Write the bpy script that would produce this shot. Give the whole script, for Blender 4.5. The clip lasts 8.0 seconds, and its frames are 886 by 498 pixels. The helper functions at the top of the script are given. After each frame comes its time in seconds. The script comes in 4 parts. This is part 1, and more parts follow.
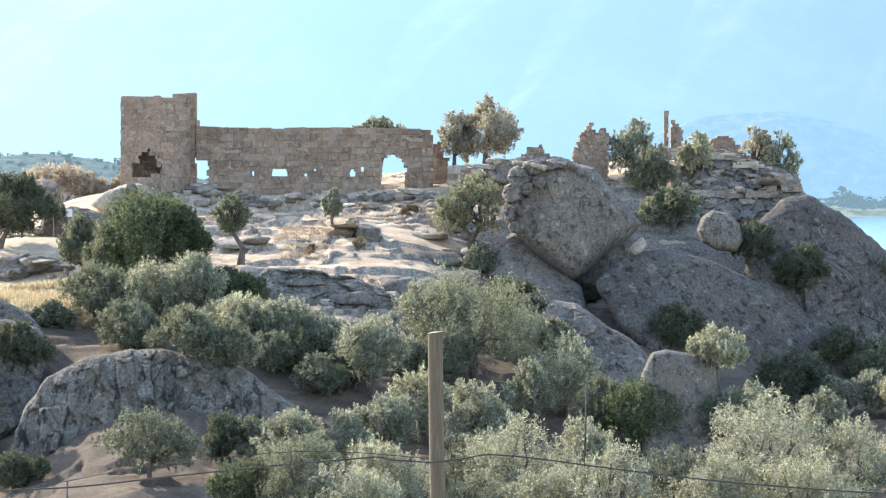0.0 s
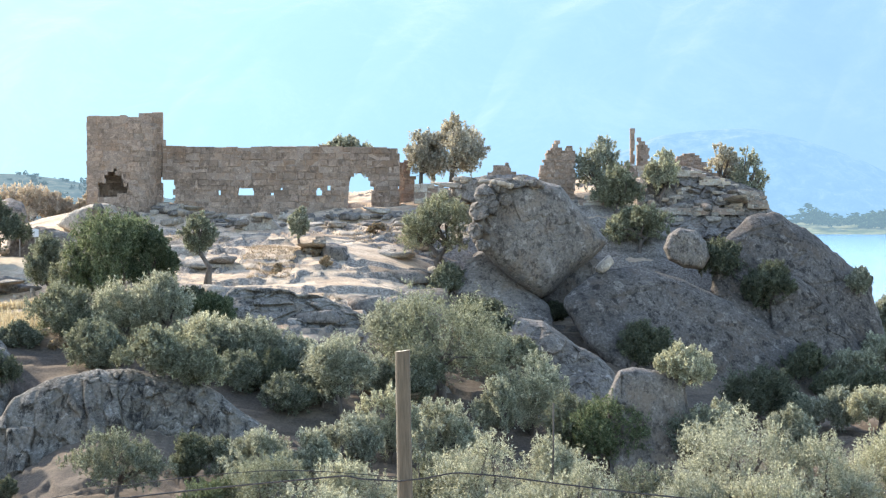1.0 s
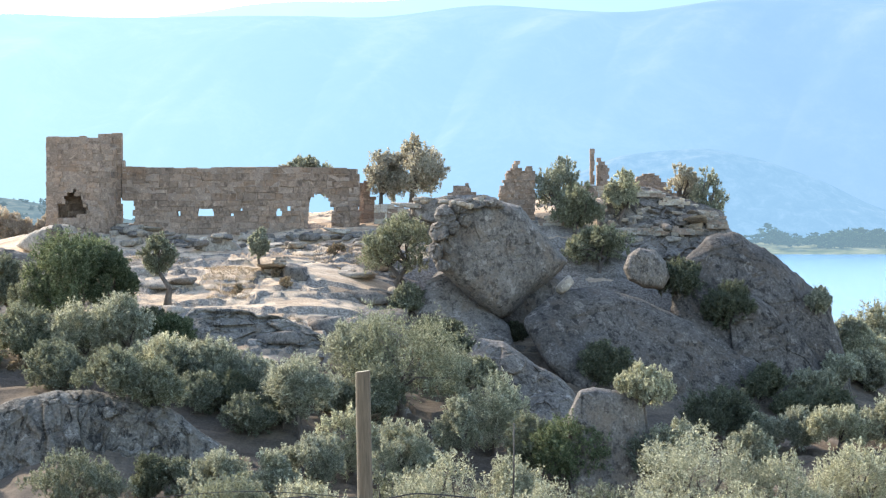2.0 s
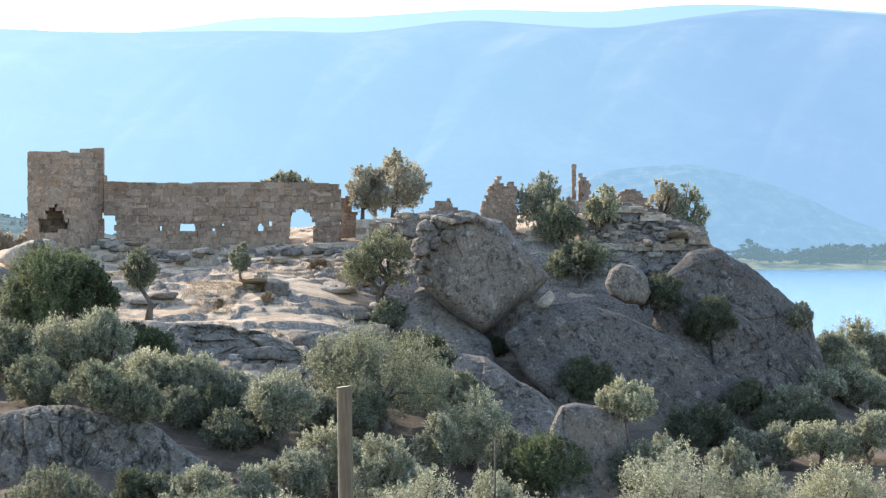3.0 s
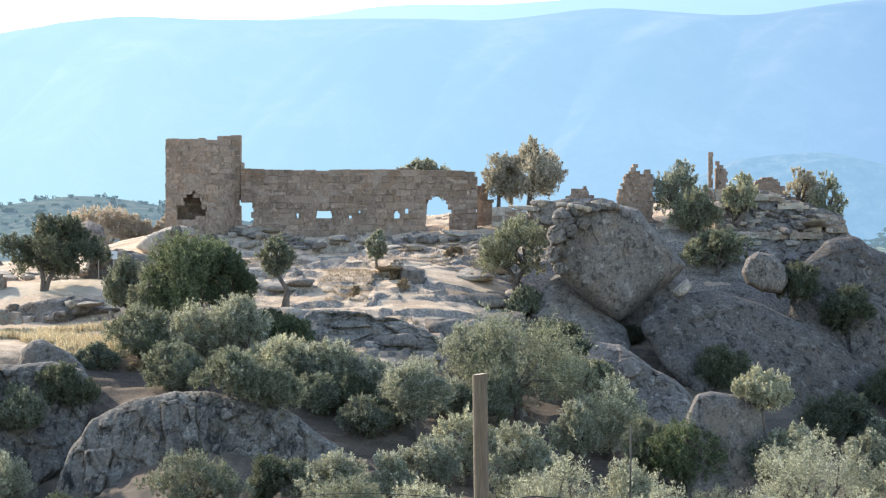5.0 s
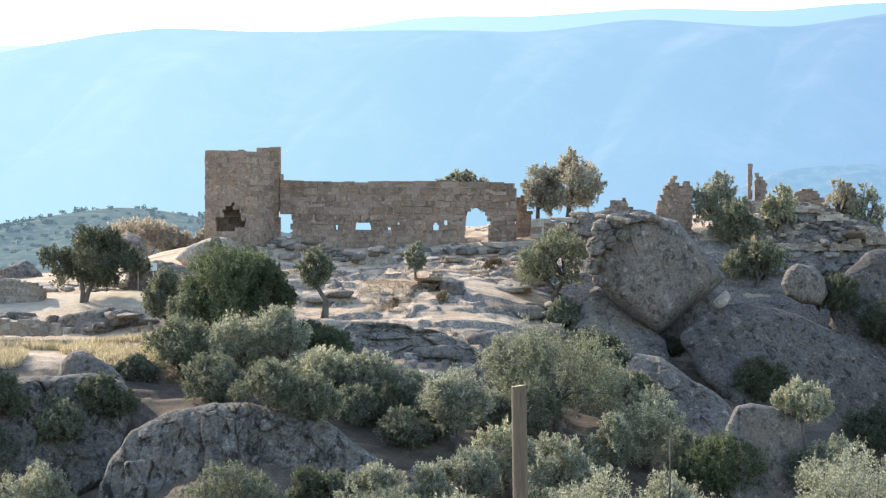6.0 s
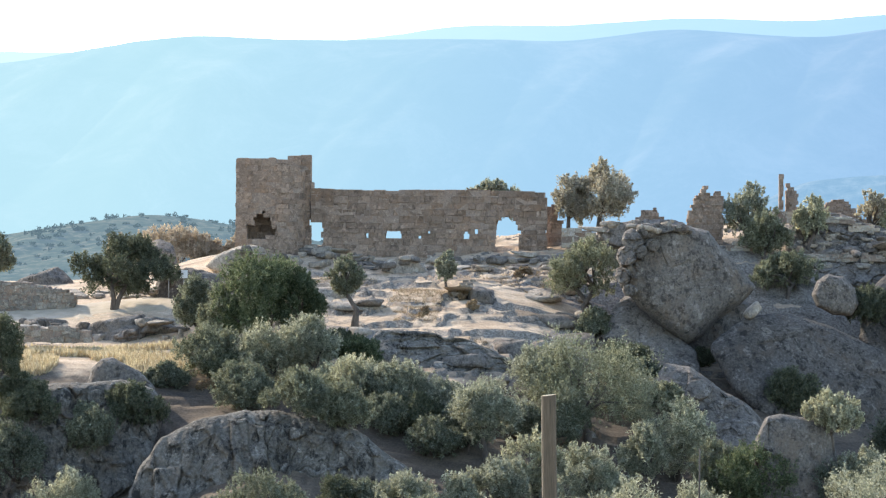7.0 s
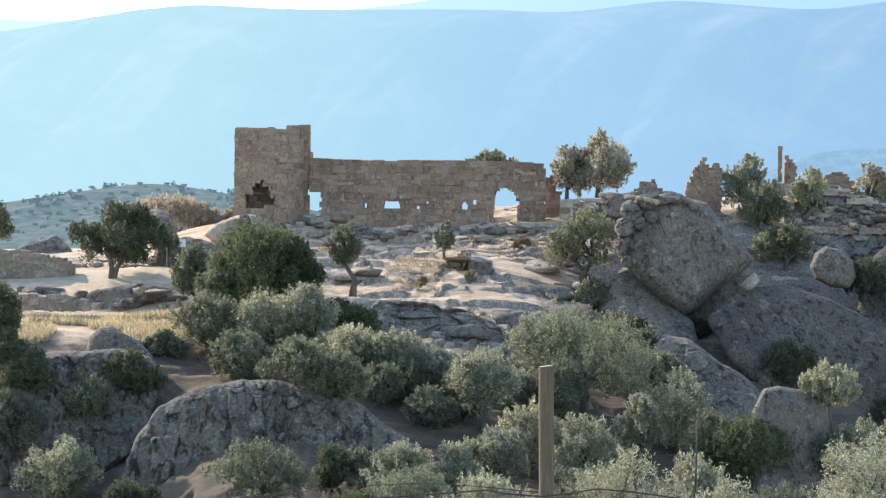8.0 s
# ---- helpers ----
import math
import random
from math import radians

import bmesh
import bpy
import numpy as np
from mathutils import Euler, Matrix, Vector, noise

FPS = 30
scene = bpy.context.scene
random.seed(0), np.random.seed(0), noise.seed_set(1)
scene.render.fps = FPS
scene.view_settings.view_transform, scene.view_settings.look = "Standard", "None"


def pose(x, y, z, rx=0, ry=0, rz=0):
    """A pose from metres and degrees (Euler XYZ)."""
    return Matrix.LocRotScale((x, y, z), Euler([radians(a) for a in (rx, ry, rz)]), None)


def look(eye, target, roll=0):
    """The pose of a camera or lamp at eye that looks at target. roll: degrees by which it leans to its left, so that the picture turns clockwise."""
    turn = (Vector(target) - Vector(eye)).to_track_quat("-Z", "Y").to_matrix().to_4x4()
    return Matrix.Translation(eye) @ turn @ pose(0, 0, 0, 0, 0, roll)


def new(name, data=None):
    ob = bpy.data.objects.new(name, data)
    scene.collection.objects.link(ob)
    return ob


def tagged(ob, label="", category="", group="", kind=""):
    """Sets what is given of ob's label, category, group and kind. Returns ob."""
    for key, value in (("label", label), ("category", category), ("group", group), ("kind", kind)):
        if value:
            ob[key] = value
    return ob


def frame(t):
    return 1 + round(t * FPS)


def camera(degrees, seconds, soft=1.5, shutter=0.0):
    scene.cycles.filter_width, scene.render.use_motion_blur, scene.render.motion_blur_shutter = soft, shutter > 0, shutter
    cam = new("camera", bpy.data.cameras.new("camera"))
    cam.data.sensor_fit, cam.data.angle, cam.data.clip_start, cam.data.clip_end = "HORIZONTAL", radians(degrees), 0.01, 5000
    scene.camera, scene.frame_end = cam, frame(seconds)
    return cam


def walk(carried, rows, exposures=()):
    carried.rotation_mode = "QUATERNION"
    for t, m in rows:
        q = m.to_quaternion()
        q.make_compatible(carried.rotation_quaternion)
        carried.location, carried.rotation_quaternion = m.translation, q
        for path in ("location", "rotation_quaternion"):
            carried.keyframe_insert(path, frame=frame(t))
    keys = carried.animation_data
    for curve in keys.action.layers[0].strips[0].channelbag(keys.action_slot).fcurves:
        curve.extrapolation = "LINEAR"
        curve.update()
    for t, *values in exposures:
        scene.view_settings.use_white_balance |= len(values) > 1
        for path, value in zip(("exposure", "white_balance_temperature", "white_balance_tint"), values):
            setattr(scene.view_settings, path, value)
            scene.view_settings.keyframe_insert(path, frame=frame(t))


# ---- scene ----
FOV, EYE_Z, FOCAL = 17.15, 40.0, 5200.0
cam = camera(FOV, 8.0, soft=1.25)
# seconds, yaw, pitch, roll: a hand-held camera that pans where it stands
ROWS = [
    (0.0, -0.2184, -1.3053, -0.3024),
    (0.5, -0.5297, -1.1259, -0.1420),
    (1.0, -0.8682, -0.9442, -0.0715),
    (1.5, -1.2042, -0.7387, -0.0809),
    (2.0, -1.6470, -0.5455, 0.0010),
    (2.2, -1.8120, -0.4680, -0.0100),
    (3.3, -2.0100, -0.2255, -0.0686),
    (3.5, -1.7485, -0.2517, -0.0403),
    (4.0, -0.7973, -0.4057, -0.0130),
    (4.5, 0.0000, -0.5179, 0.0000),
    (5.0, 0.6461, -0.4941, -0.2106),
    (5.2, 0.8770, -0.4500, -0.2200),
    (6.3, 1.5670, -0.2190, -0.1100),
    (6.5, 1.6769, -0.1860, -0.0505),
    (7.0, 2.0032, -0.1021, -0.5192),
    (7.5, 2.0073, -0.2122, -0.4647),
    (8.0, 1.9710, -0.6792, -0.8109),
]
walk(cam, [(t, pose(0, 0, EYE_Z, 90 + pitch, roll, yaw)) for t, yaw, pitch, roll in ROWS],
     exposures=[(0.0, 1.40), (1.0, 1.36), (2.0, 1.24), (3.5, 1.0), (5.0, 1.04), (6.5, 0.94), (8.0, 0.90)])

# ---- sky and sun ----
SUN_DIR = Vector((-0.60, 0.62, 0.50)).normalized()
world = bpy.data.worlds.new("sky")
scene.world = world
world.use_nodes = True
wn = world.node_tree.nodes
sky = wn.new("ShaderNodeTexSky")
sky.sky_type = 'NISHITA'
sky.sun_disc = False
sky.sun_elevation = math.asin(SUN_DIR.z)
sky.sun_rotation = math.atan2(SUN_DIR.x, SUN_DIR.y)
sky.air_density, sky.dust_density, sky.ozone_density = 1.0, 0.8, 1.0
wn["Background"].inputs["Strength"].default_value = 0.225
world.node_tree.links.new(sky.outputs[0], wn["Background"].inputs["Color"])
sun = new("sun", bpy.data.lights.new("sun", 'SUN'))
sun.data.energy, sun.data.angle, sun.data.color = 3.7, radians(0.6), (1.0, 0.91, 0.78)
sun.matrix_world = look(SUN_DIR * 50, (0, 0, 0))


# ---- materials ----
def nodes_of(name):
    m = bpy.data.materials.new(name)
    m.use_nodes = True
    return m, m.node_tree.nodes, m.node_tree.links, m.node_tree.nodes["Principled BSDF"]


def noise_tex(n, l, scale, detail=6, rough=0.6, coord=None, distort=0.0):
    t = n.new("ShaderNodeTexNoise")
    t.inputs["Scale"].default_value, t.inputs["Detail"].default_value = scale, detail
    t.inputs["Roughness"].default_value, t.inputs["Distortion"].default_value = rough, distort
    if coord:
        l.new(coord, t.inputs["Vector"])
    return t


def ramp(n, l, src, stops):
    r = n.new("ShaderNodeValToRGB")
    e = r.color_ramp.elements
    while len(e) < len(stops):
        e.new(0.5)
    for el, (p, c) in zip(e, stops):
        el.position, el.color = p, (*c, 1) if len(c) == 3 else c
    l.new(src, r.inputs[0])
    return r


def mix(n, l, fac, a, b, mode='MIX'):
    m = n.new("ShaderNodeMix")
    m.data_type, m.blend_type = 'RGBA', mode
    for sock, v in ((m.inputs[0], fac), (m.inputs[6], a), (m.inputs[7], b)):
        if hasattr(v, "is_output"):
            l.new(v, sock)
        elif sock == m.inputs[0]:
            sock.default_value = v
        else:
            sock.default_value = (*v, 1)
    return m.outputs[2]


def bump(n, l, bsdf, src, strength, dist):
    b = n.new("ShaderNodeBump")
    b.inputs["Strength"].default_value, b.inputs["Distance"].default_value = strength, dist
    l.new(src, b.inputs["Height"])
    l.new(b.outputs[0], bsdf.inputs["Normal"])


def world_pos(n):
    return n.new("ShaderNodeNewGeometry").outputs["Position"]


def gray(v):
    return (v, v, v)


def rock_material(name, light, mid, dark, lichen=0.5, scale=1.0, vary=0.0, fall=0.7, split=0.0, relief=0.1):
    """Weathered stone: grain, pale and dark lichen, brown stains; fall: how far the stains run down; split: dark joints."""
    m, n, l, b = nodes_of(name)
    p = world_pos(n)
    big = noise_tex(n, l, 0.3 * scale, 5, 0.6, p, 0.6)
    grain = noise_tex(n, l, 8.0 * scale, 8, 0.75, p)
    patch = noise_tex(n, l, 1.8 * scale, 9, 0.78, p, 0.4)
    col = ramp(n, l, grain.outputs[0], [(0.32, dark), (0.5, mid), (0.68, light)]).outputs[0]
    tone = ramp(n, l, big.outputs[0], [(0.36, gray(0.68)), (0.6, gray(1.12))]).outputs[0]
    col = mix(n, l, 0.8, col, tone, 'MULTIPLY')
    warm = ramp(n, l, noise_tex(n, l, 0.7 * scale, 7, 0.7, p).outputs[0], [(0.5, gray(0.0)), (0.62, gray(0.45))]).outputs[0]
    col = mix(n, l, warm, col, tuple(c * k for c, k in zip(mid, (1.12, 0.92, 0.72))))
    pm = ramp(n, l, patch.outputs[0], [(0.55, gray(0.0)), (0.62, gray(0.7))]).outputs[0]
    col = mix(n, l, pm, col, tuple(min(0.62, 1.3 * c) for c in light))
    stretch = n.new("ShaderNodeMapping")
    stretch.inputs["Scale"].default_value = (1.0, 1.0, fall)
    l.new(p, stretch.inputs["Vector"])
    runs = noise_tex(n, l, 2.3 * scale, 9, 0.76, stretch.outputs[0], 0.3)
    mask = ramp(n, l, runs.outputs[0], [(0.52, gray(0.0)), (0.60, gray(lichen))]).outputs[0]
    col = mix(n, l, mask, col, tuple(0.42 * c for c in dark))
    h = mix(n, l, 0.5, grain.outputs[0], patch.outputs[0])
    if split:
        warp = mix(n, l, 1.0, p, noise_tex(n, l, 0.5, 6, 0.65, p).outputs[1], 'ADD')
        sq = n.new("ShaderNodeMapping")
        sq.inputs["Scale"].default_value = (0.22, 0.22, 0.62)
        sq.inputs["Rotation"].default_value = (0.3, 0.5, 0.2)
        l.new(warp, sq.inputs["Vector"])
        vor = n.new("ShaderNodeTexVoronoi")
        vor.feature = 'DISTANCE_TO_EDGE'
        vor.inputs["Scale"].default_value = 1.0
        l.new(sq.outputs[0], vor.inputs["Vector"])
        joint = ramp(n, l, vor.outputs["Distance"], [(0.0, gray(1.0)), (0.012, gray(0.0))]).outputs[0]
        broken = ramp(n, l, big.outputs[0], [(0.48, gray(0.0)), (0.60, gray(split))]).outputs[0]
        joint = mix(n, l, 1.0, joint, broken, 'MULTIPLY')
        col = mix(n, l, joint, col, (0.035, 0.032, 0.03))
        h = mix(n, l, joint, h, gray(0.0))
    if vary:
        info = n.new("ShaderNodeObjectInfo")
        tone = ramp(n, l, info.outputs["Random"], [(0.0, gray(1 - vary)), (1.0, gray(1 + vary * 0.6))]).outputs[0]
        col = mix(n, l, 1.0, col, tone, 'MULTIPLY')
    l.new(col, b.inputs["Base Color"])
    b.inputs["Roughness"].default_value = 0.92
    b.inputs["Specular IOR Level"].default_value = 0.2
    bump(n, l, b, h, 0.9, relief)
    return m


GRANITE = rock_material("granite", (0.285, 0.248, 0.208), (0.18, 0.155, 0.13), (0.088, 0.077, 0.066), 0.75, 1.0, 0.0, 0.8, 0.4)
STREAKED = rock_material("streaked_granite", (0.29, 0.258, 0.215), (0.165, 0.146, 0.12), (0.078, 0.07, 0.06), 0.95, 1.0, 0.0, 0.45, 0.15, 0.14)
# Granite with the dome's and flank's shade darkened into its colour, plus lichen.
SHADED_LICHENED = rock_material("shaded_lichened_granite", (0.20, 0.174, 0.147), (0.105, 0.091, 0.078), (0.05, 0.044, 0.038), 0.85, 1.0, 0.0, 0.8, 0.5)
SLAB = rock_material("slab_rock", (0.49, 0.42, 0.335), (0.36, 0.305, 0.24), (0.21, 0.175, 0.14), 0.5, 1.2, 0.0, 0.6, 0.6)
MASONRY = rock_material("masonry", (0.40, 0.292, 0.217), (0.305, 0.224, 0.167), (0.205, 0.152, 0.114), 0.6, 1.3, 0.22, 0.8, 0.0, 0.08)
RUBBLE = rock_material("rubble", (0.46, 0.41, 0.34), (0.33, 0.29, 0.24), (0.17, 0.15, 0.12), 0.3, 2.0, 0.3)
PALE = rock_material("pale_stone", (0.66, 0.60, 0.50), (0.52, 0.46, 0.37), (0.33, 0.29, 0.23), 0.1, 2.0, 0.15)
CORE = rock_material("mortar", (0.42, 0.325, 0.25), (0.32, 0.245, 0.19), (0.21, 0.165, 0.13), 0.3, 2.0)


def ground_material():
    m, n, l, b = nodes_of("hill_ground")
    p = world_pos(n)
    geo = n.new("ShaderNodeNewGeometry")
    up = n.new("ShaderNodeSeparateXYZ")
    l.new(geo.outputs["Normal"], up.inputs[0])
    big = noise_tex(n, l, 0.16, 6, 0.62, p, 0.7)
    lay_flat = n.new("ShaderNodeMapping")
    lay_flat.inputs["Scale"].default_value = (0.4, 0.75, 1.6)
    l.new(p, lay_flat.inputs["Vector"])
    mid = noise_tex(n, l, 1.0, 8, 0.72, lay_flat.outputs[0], 0.3)
    fine = noise_tex(n, l, 9.0, 6, 0.75, p)
    soil = ramp(n, l, mid.outputs[0], [(0.3, (0.24, 0.165, 0.108)), (0.46, (0.48, 0.355, 0.24)), (0.66, (0.68, 0.53, 0.375))]).outputs[0]
    rock = ramp(n, l, fine.outputs[0], [(0.3, (0.11, 0.095, 0.08)), (0.5, (0.26, 0.222, 0.18)), (0.72, (0.42, 0.365, 0.30))]).outputs[0]
    dark = ramp(n, l, mid.outputs[0], [(0.5, gray(1.0)), (0.63, gray(0.32))]).outputs[0]
    rock = mix(n, l, 0.7, rock, dark, 'MULTIPLY')
    s = n.new("ShaderNodeMath")
    s.operation = 'MULTIPLY_ADD'
    s.inputs[1].default_value, s.inputs[2].default_value = -1.6, 1.60
    l.new(up.outputs[2], s.inputs[0])
    a = n.new("ShaderNodeMath")
    a.operation = 'ADD'
    l.new(s.outputs[0], a.inputs[0])
    l.new(big.outputs[0], a.inputs[1])
    mask = ramp(n, l, a.outputs[0], [(0.60, gray(0.0)), (0.66, gray(1.0))]).outputs[0]
    col = mix(n, l, mask, soil, rock)
    # Low ground turns dark brown: the lower slope's shade painted into the soil.
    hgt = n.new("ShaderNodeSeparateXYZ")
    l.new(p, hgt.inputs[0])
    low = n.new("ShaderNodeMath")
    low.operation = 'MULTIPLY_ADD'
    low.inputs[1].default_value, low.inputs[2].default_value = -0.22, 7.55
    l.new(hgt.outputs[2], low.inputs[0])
    shade_mix = n.new("ShaderNodeMath")
    shade_mix.operation = 'ADD'
    l.new(low.outputs[0], shade_mix.inputs[0])
    l.new(big.outputs[0], shade_mix.inputs[1])
    low_shade = ramp(n, l, shade_mix.outputs[0], [(0.45, gray(0.0)), (0.75, gray(0.9))]).outputs[0]
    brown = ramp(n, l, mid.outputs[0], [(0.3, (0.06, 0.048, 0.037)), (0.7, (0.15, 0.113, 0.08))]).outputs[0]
    col = mix(n, l, low_shade, col, brown)
    sp = ramp(n, l, fine.outputs[0], [(0.35, gray(0.62)), (0.6, gray(1.08))]).outputs[0]
    col = mix(n, l, 0.8, col, sp, 'MULTIPLY')
    l.new(col, b.inputs["Base Color"])
    b.inputs["Roughness"].default_value = 0.95
    b.inputs["Specular IOR Level"].default_value = 0.15
    h = mix(n, l, 0.4, mid.outputs[0], fine.outputs[0])
    bump(n, l, b, h, 0.6, 0.05)
    return m


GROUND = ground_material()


def leaf_material(name, c1, c2, c3, trans=0.35):
    m, n, l, b = nodes_of(name)
    geo = n.new("ShaderNodeNewGeometry")
    info = n.new("ShaderNodeObjectInfo")
    col = ramp(n, l, geo.outputs["Random Per Island"], [(0.0, c1), (0.55, c2), (1.0, c3)]).outputs[0]
    tone = ramp(n, l, info.outputs["Random"], [(0.0, (0.8, 0.82, 0.8)), (1.0, (1.15, 1.12, 1.0))]).outputs[0]
    col = mix(n, l, 1.0, col, tone, 'MULTIPLY')
    l.new(col, b.inputs["Base Color"])
    b.inputs["Roughness"].default_value = 0.7
    b.inputs["Specular IOR Level"].default_value = 0.2
    tr = n.new("ShaderNodeBsdfTranslucent")
    warm = mix(n, l, 1.0, col, (1.06, 1.04, 0.9), 'MULTIPLY')
    l.new(warm, tr.inputs["Color"])
    ms = n.new("ShaderNodeMixShader")
    ms.inputs[0].default_value = trans
    l.new(b.outputs[0], ms.inputs[1])
    l.new(tr.outputs[0], ms.inputs[2])
    l.new(ms.outputs[0], n["Material Output"].inputs["Surface"])
    return m


OLIVE = leaf_material("olive_leaf", (0.12, 0.13, 0.092), (0.215, 0.225, 0.168), (0.355, 0.362, 0.285), 0.45)
SILVER = leaf_material("silver_olive_leaf", (0.20, 0.202, 0.148), (0.37, 0.37, 0.29), (0.59, 0.58, 0.48), 0.5)
GREEN = leaf_material("green_leaf", (0.07, 0.09, 0.05), (0.125, 0.15, 0.086), (0.235, 0.262, 0.165), 0.4)
DARK = leaf_material("dark_leaf", (0.075, 0.085, 0.058), (0.125, 0.135, 0.095), (0.20, 0.21, 0.15), 0.4)
DRY = leaf_material("dry_twig", (0.21, 0.155, 0.105), (0.33, 0.255, 0.18), (0.46, 0.37, 0.275), 0.35)
FAWN = leaf_material("fawn_olive_leaf", (0.28, 0.252, 0.21), (0.40, 0.365, 0.31), (0.53, 0.485, 0.42), 0.45)
THICKET = leaf_material("bare_thicket_twig", (0.36, 0.29, 0.235), (0.47, 0.39, 0.325), (0.58, 0.50, 0.43), 0.45)
STRAW = leaf_material("straw", (0.50, 0.39, 0.25), (0.66, 0.54, 0.375), (0.80, 0.69, 0.52), 0.35)


def plain_material(name, c1, c2, scale, rough=0.85, stretch=(1, 1, 1), relief=0.02):
    m, n, l, b = nodes_of(name)
    tc = n.new("ShaderNodeTexCoord")
    mp = n.new("ShaderNodeMapping")
    mp.inputs["Scale"].default_value = stretch
    l.new(tc.outputs["Object"], mp.inputs["Vector"])
    t = noise_tex(n, l, scale, 8, 0.7, mp.outputs[0])
    l.new(ramp(n, l, t.outputs[0], [(0.32, c1), (0.68, c2)]).outputs[0], b.inputs["Base Color"])
    b.inputs["Roughness"].default_value = rough
    bump(n, l, b, t.outputs[0], 0.6, relief)
    return m


BARK = plain_material("bark", (0.05, 0.04, 0.033), (0.17, 0.135, 0.105), 6, 0.95, (1, 1, 0.3))
POSTWOOD = plain_material("weathered_wood", (0.05, 0.043, 0.03), (0.13, 0.108, 0.075), 9, 0.9, (5, 5, 0.35), 0.01)
CABLE = plain_material("black_cable", (0.012, 0.012, 0.013), (0.03, 0.03, 0.032), 30, 0.6)
SIGN = plain_material("white_sign", (0.7, 0.7, 0.68), (0.82, 0.82, 0.8), 8, 0.5)
STEEL = plain_material("grey_steel", (0.25, 0.25, 0.25), (0.38, 0.38, 0.37), 12, 0.5)
PATHDIRT = plain_material("path_dirt", (0.40, 0.32, 0.225), (0.56, 0.46, 0.335), 1.5, 0.95, (1, 1, 1), 0.03)


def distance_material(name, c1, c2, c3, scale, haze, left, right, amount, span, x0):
    """Far land with aerial haze painted in as emission, brighter towards the sun."""
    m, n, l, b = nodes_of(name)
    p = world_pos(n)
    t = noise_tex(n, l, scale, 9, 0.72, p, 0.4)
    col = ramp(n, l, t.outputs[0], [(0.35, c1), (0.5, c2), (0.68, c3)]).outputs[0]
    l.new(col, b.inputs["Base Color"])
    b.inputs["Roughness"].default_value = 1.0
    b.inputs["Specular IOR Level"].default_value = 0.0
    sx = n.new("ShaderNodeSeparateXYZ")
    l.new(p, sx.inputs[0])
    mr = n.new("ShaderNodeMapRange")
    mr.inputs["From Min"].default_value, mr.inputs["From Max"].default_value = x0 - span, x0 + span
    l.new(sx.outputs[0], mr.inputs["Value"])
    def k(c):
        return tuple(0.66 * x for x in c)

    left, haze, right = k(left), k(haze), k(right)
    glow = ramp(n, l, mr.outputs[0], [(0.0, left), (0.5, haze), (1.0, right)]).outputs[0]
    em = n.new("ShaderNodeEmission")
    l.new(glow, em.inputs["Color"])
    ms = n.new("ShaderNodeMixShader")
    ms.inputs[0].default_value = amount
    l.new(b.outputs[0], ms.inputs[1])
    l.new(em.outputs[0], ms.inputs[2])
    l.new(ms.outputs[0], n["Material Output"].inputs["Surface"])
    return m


# Blue haze glow is mixed into each far material; nothing here is a lamp.
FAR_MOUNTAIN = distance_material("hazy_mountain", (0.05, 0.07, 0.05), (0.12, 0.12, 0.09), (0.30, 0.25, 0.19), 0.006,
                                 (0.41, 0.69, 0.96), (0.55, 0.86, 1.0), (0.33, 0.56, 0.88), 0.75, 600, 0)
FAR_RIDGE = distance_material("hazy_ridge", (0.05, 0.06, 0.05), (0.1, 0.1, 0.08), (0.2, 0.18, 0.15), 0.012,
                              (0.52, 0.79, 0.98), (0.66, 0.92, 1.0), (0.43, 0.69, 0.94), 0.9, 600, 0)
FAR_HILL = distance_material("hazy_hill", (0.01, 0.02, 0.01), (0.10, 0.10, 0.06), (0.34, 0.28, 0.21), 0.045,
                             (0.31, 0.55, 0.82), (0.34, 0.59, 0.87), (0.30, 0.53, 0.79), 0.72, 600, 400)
# Shore, scrub hill and far trees carry painted haze too, in smaller shares.
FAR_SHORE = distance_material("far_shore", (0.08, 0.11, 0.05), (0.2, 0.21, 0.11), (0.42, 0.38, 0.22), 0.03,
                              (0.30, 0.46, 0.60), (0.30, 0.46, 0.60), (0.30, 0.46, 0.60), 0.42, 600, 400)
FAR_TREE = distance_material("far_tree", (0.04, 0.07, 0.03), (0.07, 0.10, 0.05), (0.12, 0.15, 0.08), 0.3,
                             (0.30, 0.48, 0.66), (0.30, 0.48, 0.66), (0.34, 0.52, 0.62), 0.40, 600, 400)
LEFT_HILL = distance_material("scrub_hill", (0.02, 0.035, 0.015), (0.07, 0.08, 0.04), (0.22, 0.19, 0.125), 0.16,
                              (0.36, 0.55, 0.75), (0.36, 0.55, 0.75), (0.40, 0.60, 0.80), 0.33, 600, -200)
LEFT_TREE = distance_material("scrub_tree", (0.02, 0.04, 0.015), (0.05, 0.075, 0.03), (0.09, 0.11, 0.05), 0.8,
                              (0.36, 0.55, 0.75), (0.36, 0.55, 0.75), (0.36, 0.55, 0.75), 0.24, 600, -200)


def water_material():
    m, n, l, b = nodes_of("lake_water")
    b.inputs["Base Color"].default_value = (0.13, 0.26, 0.38, 1)
    b.inputs["Roughness"].default_value = 0.18
    b.inputs["IOR"].default_value = 1.33
    p = world_pos(n)
    mp = n.new("ShaderNodeMapping")
    mp.inputs["Scale"].default_value = (0.02, 0.3, 1)
    l.new(p, mp.inputs["Vector"])
    t = noise_tex(n, l, 1.0, 6, 0.7, mp.outputs[0])
    bump(n, l, b, t.outputs[0], 0.5, 1.2)
    return m


WATER = water_material()


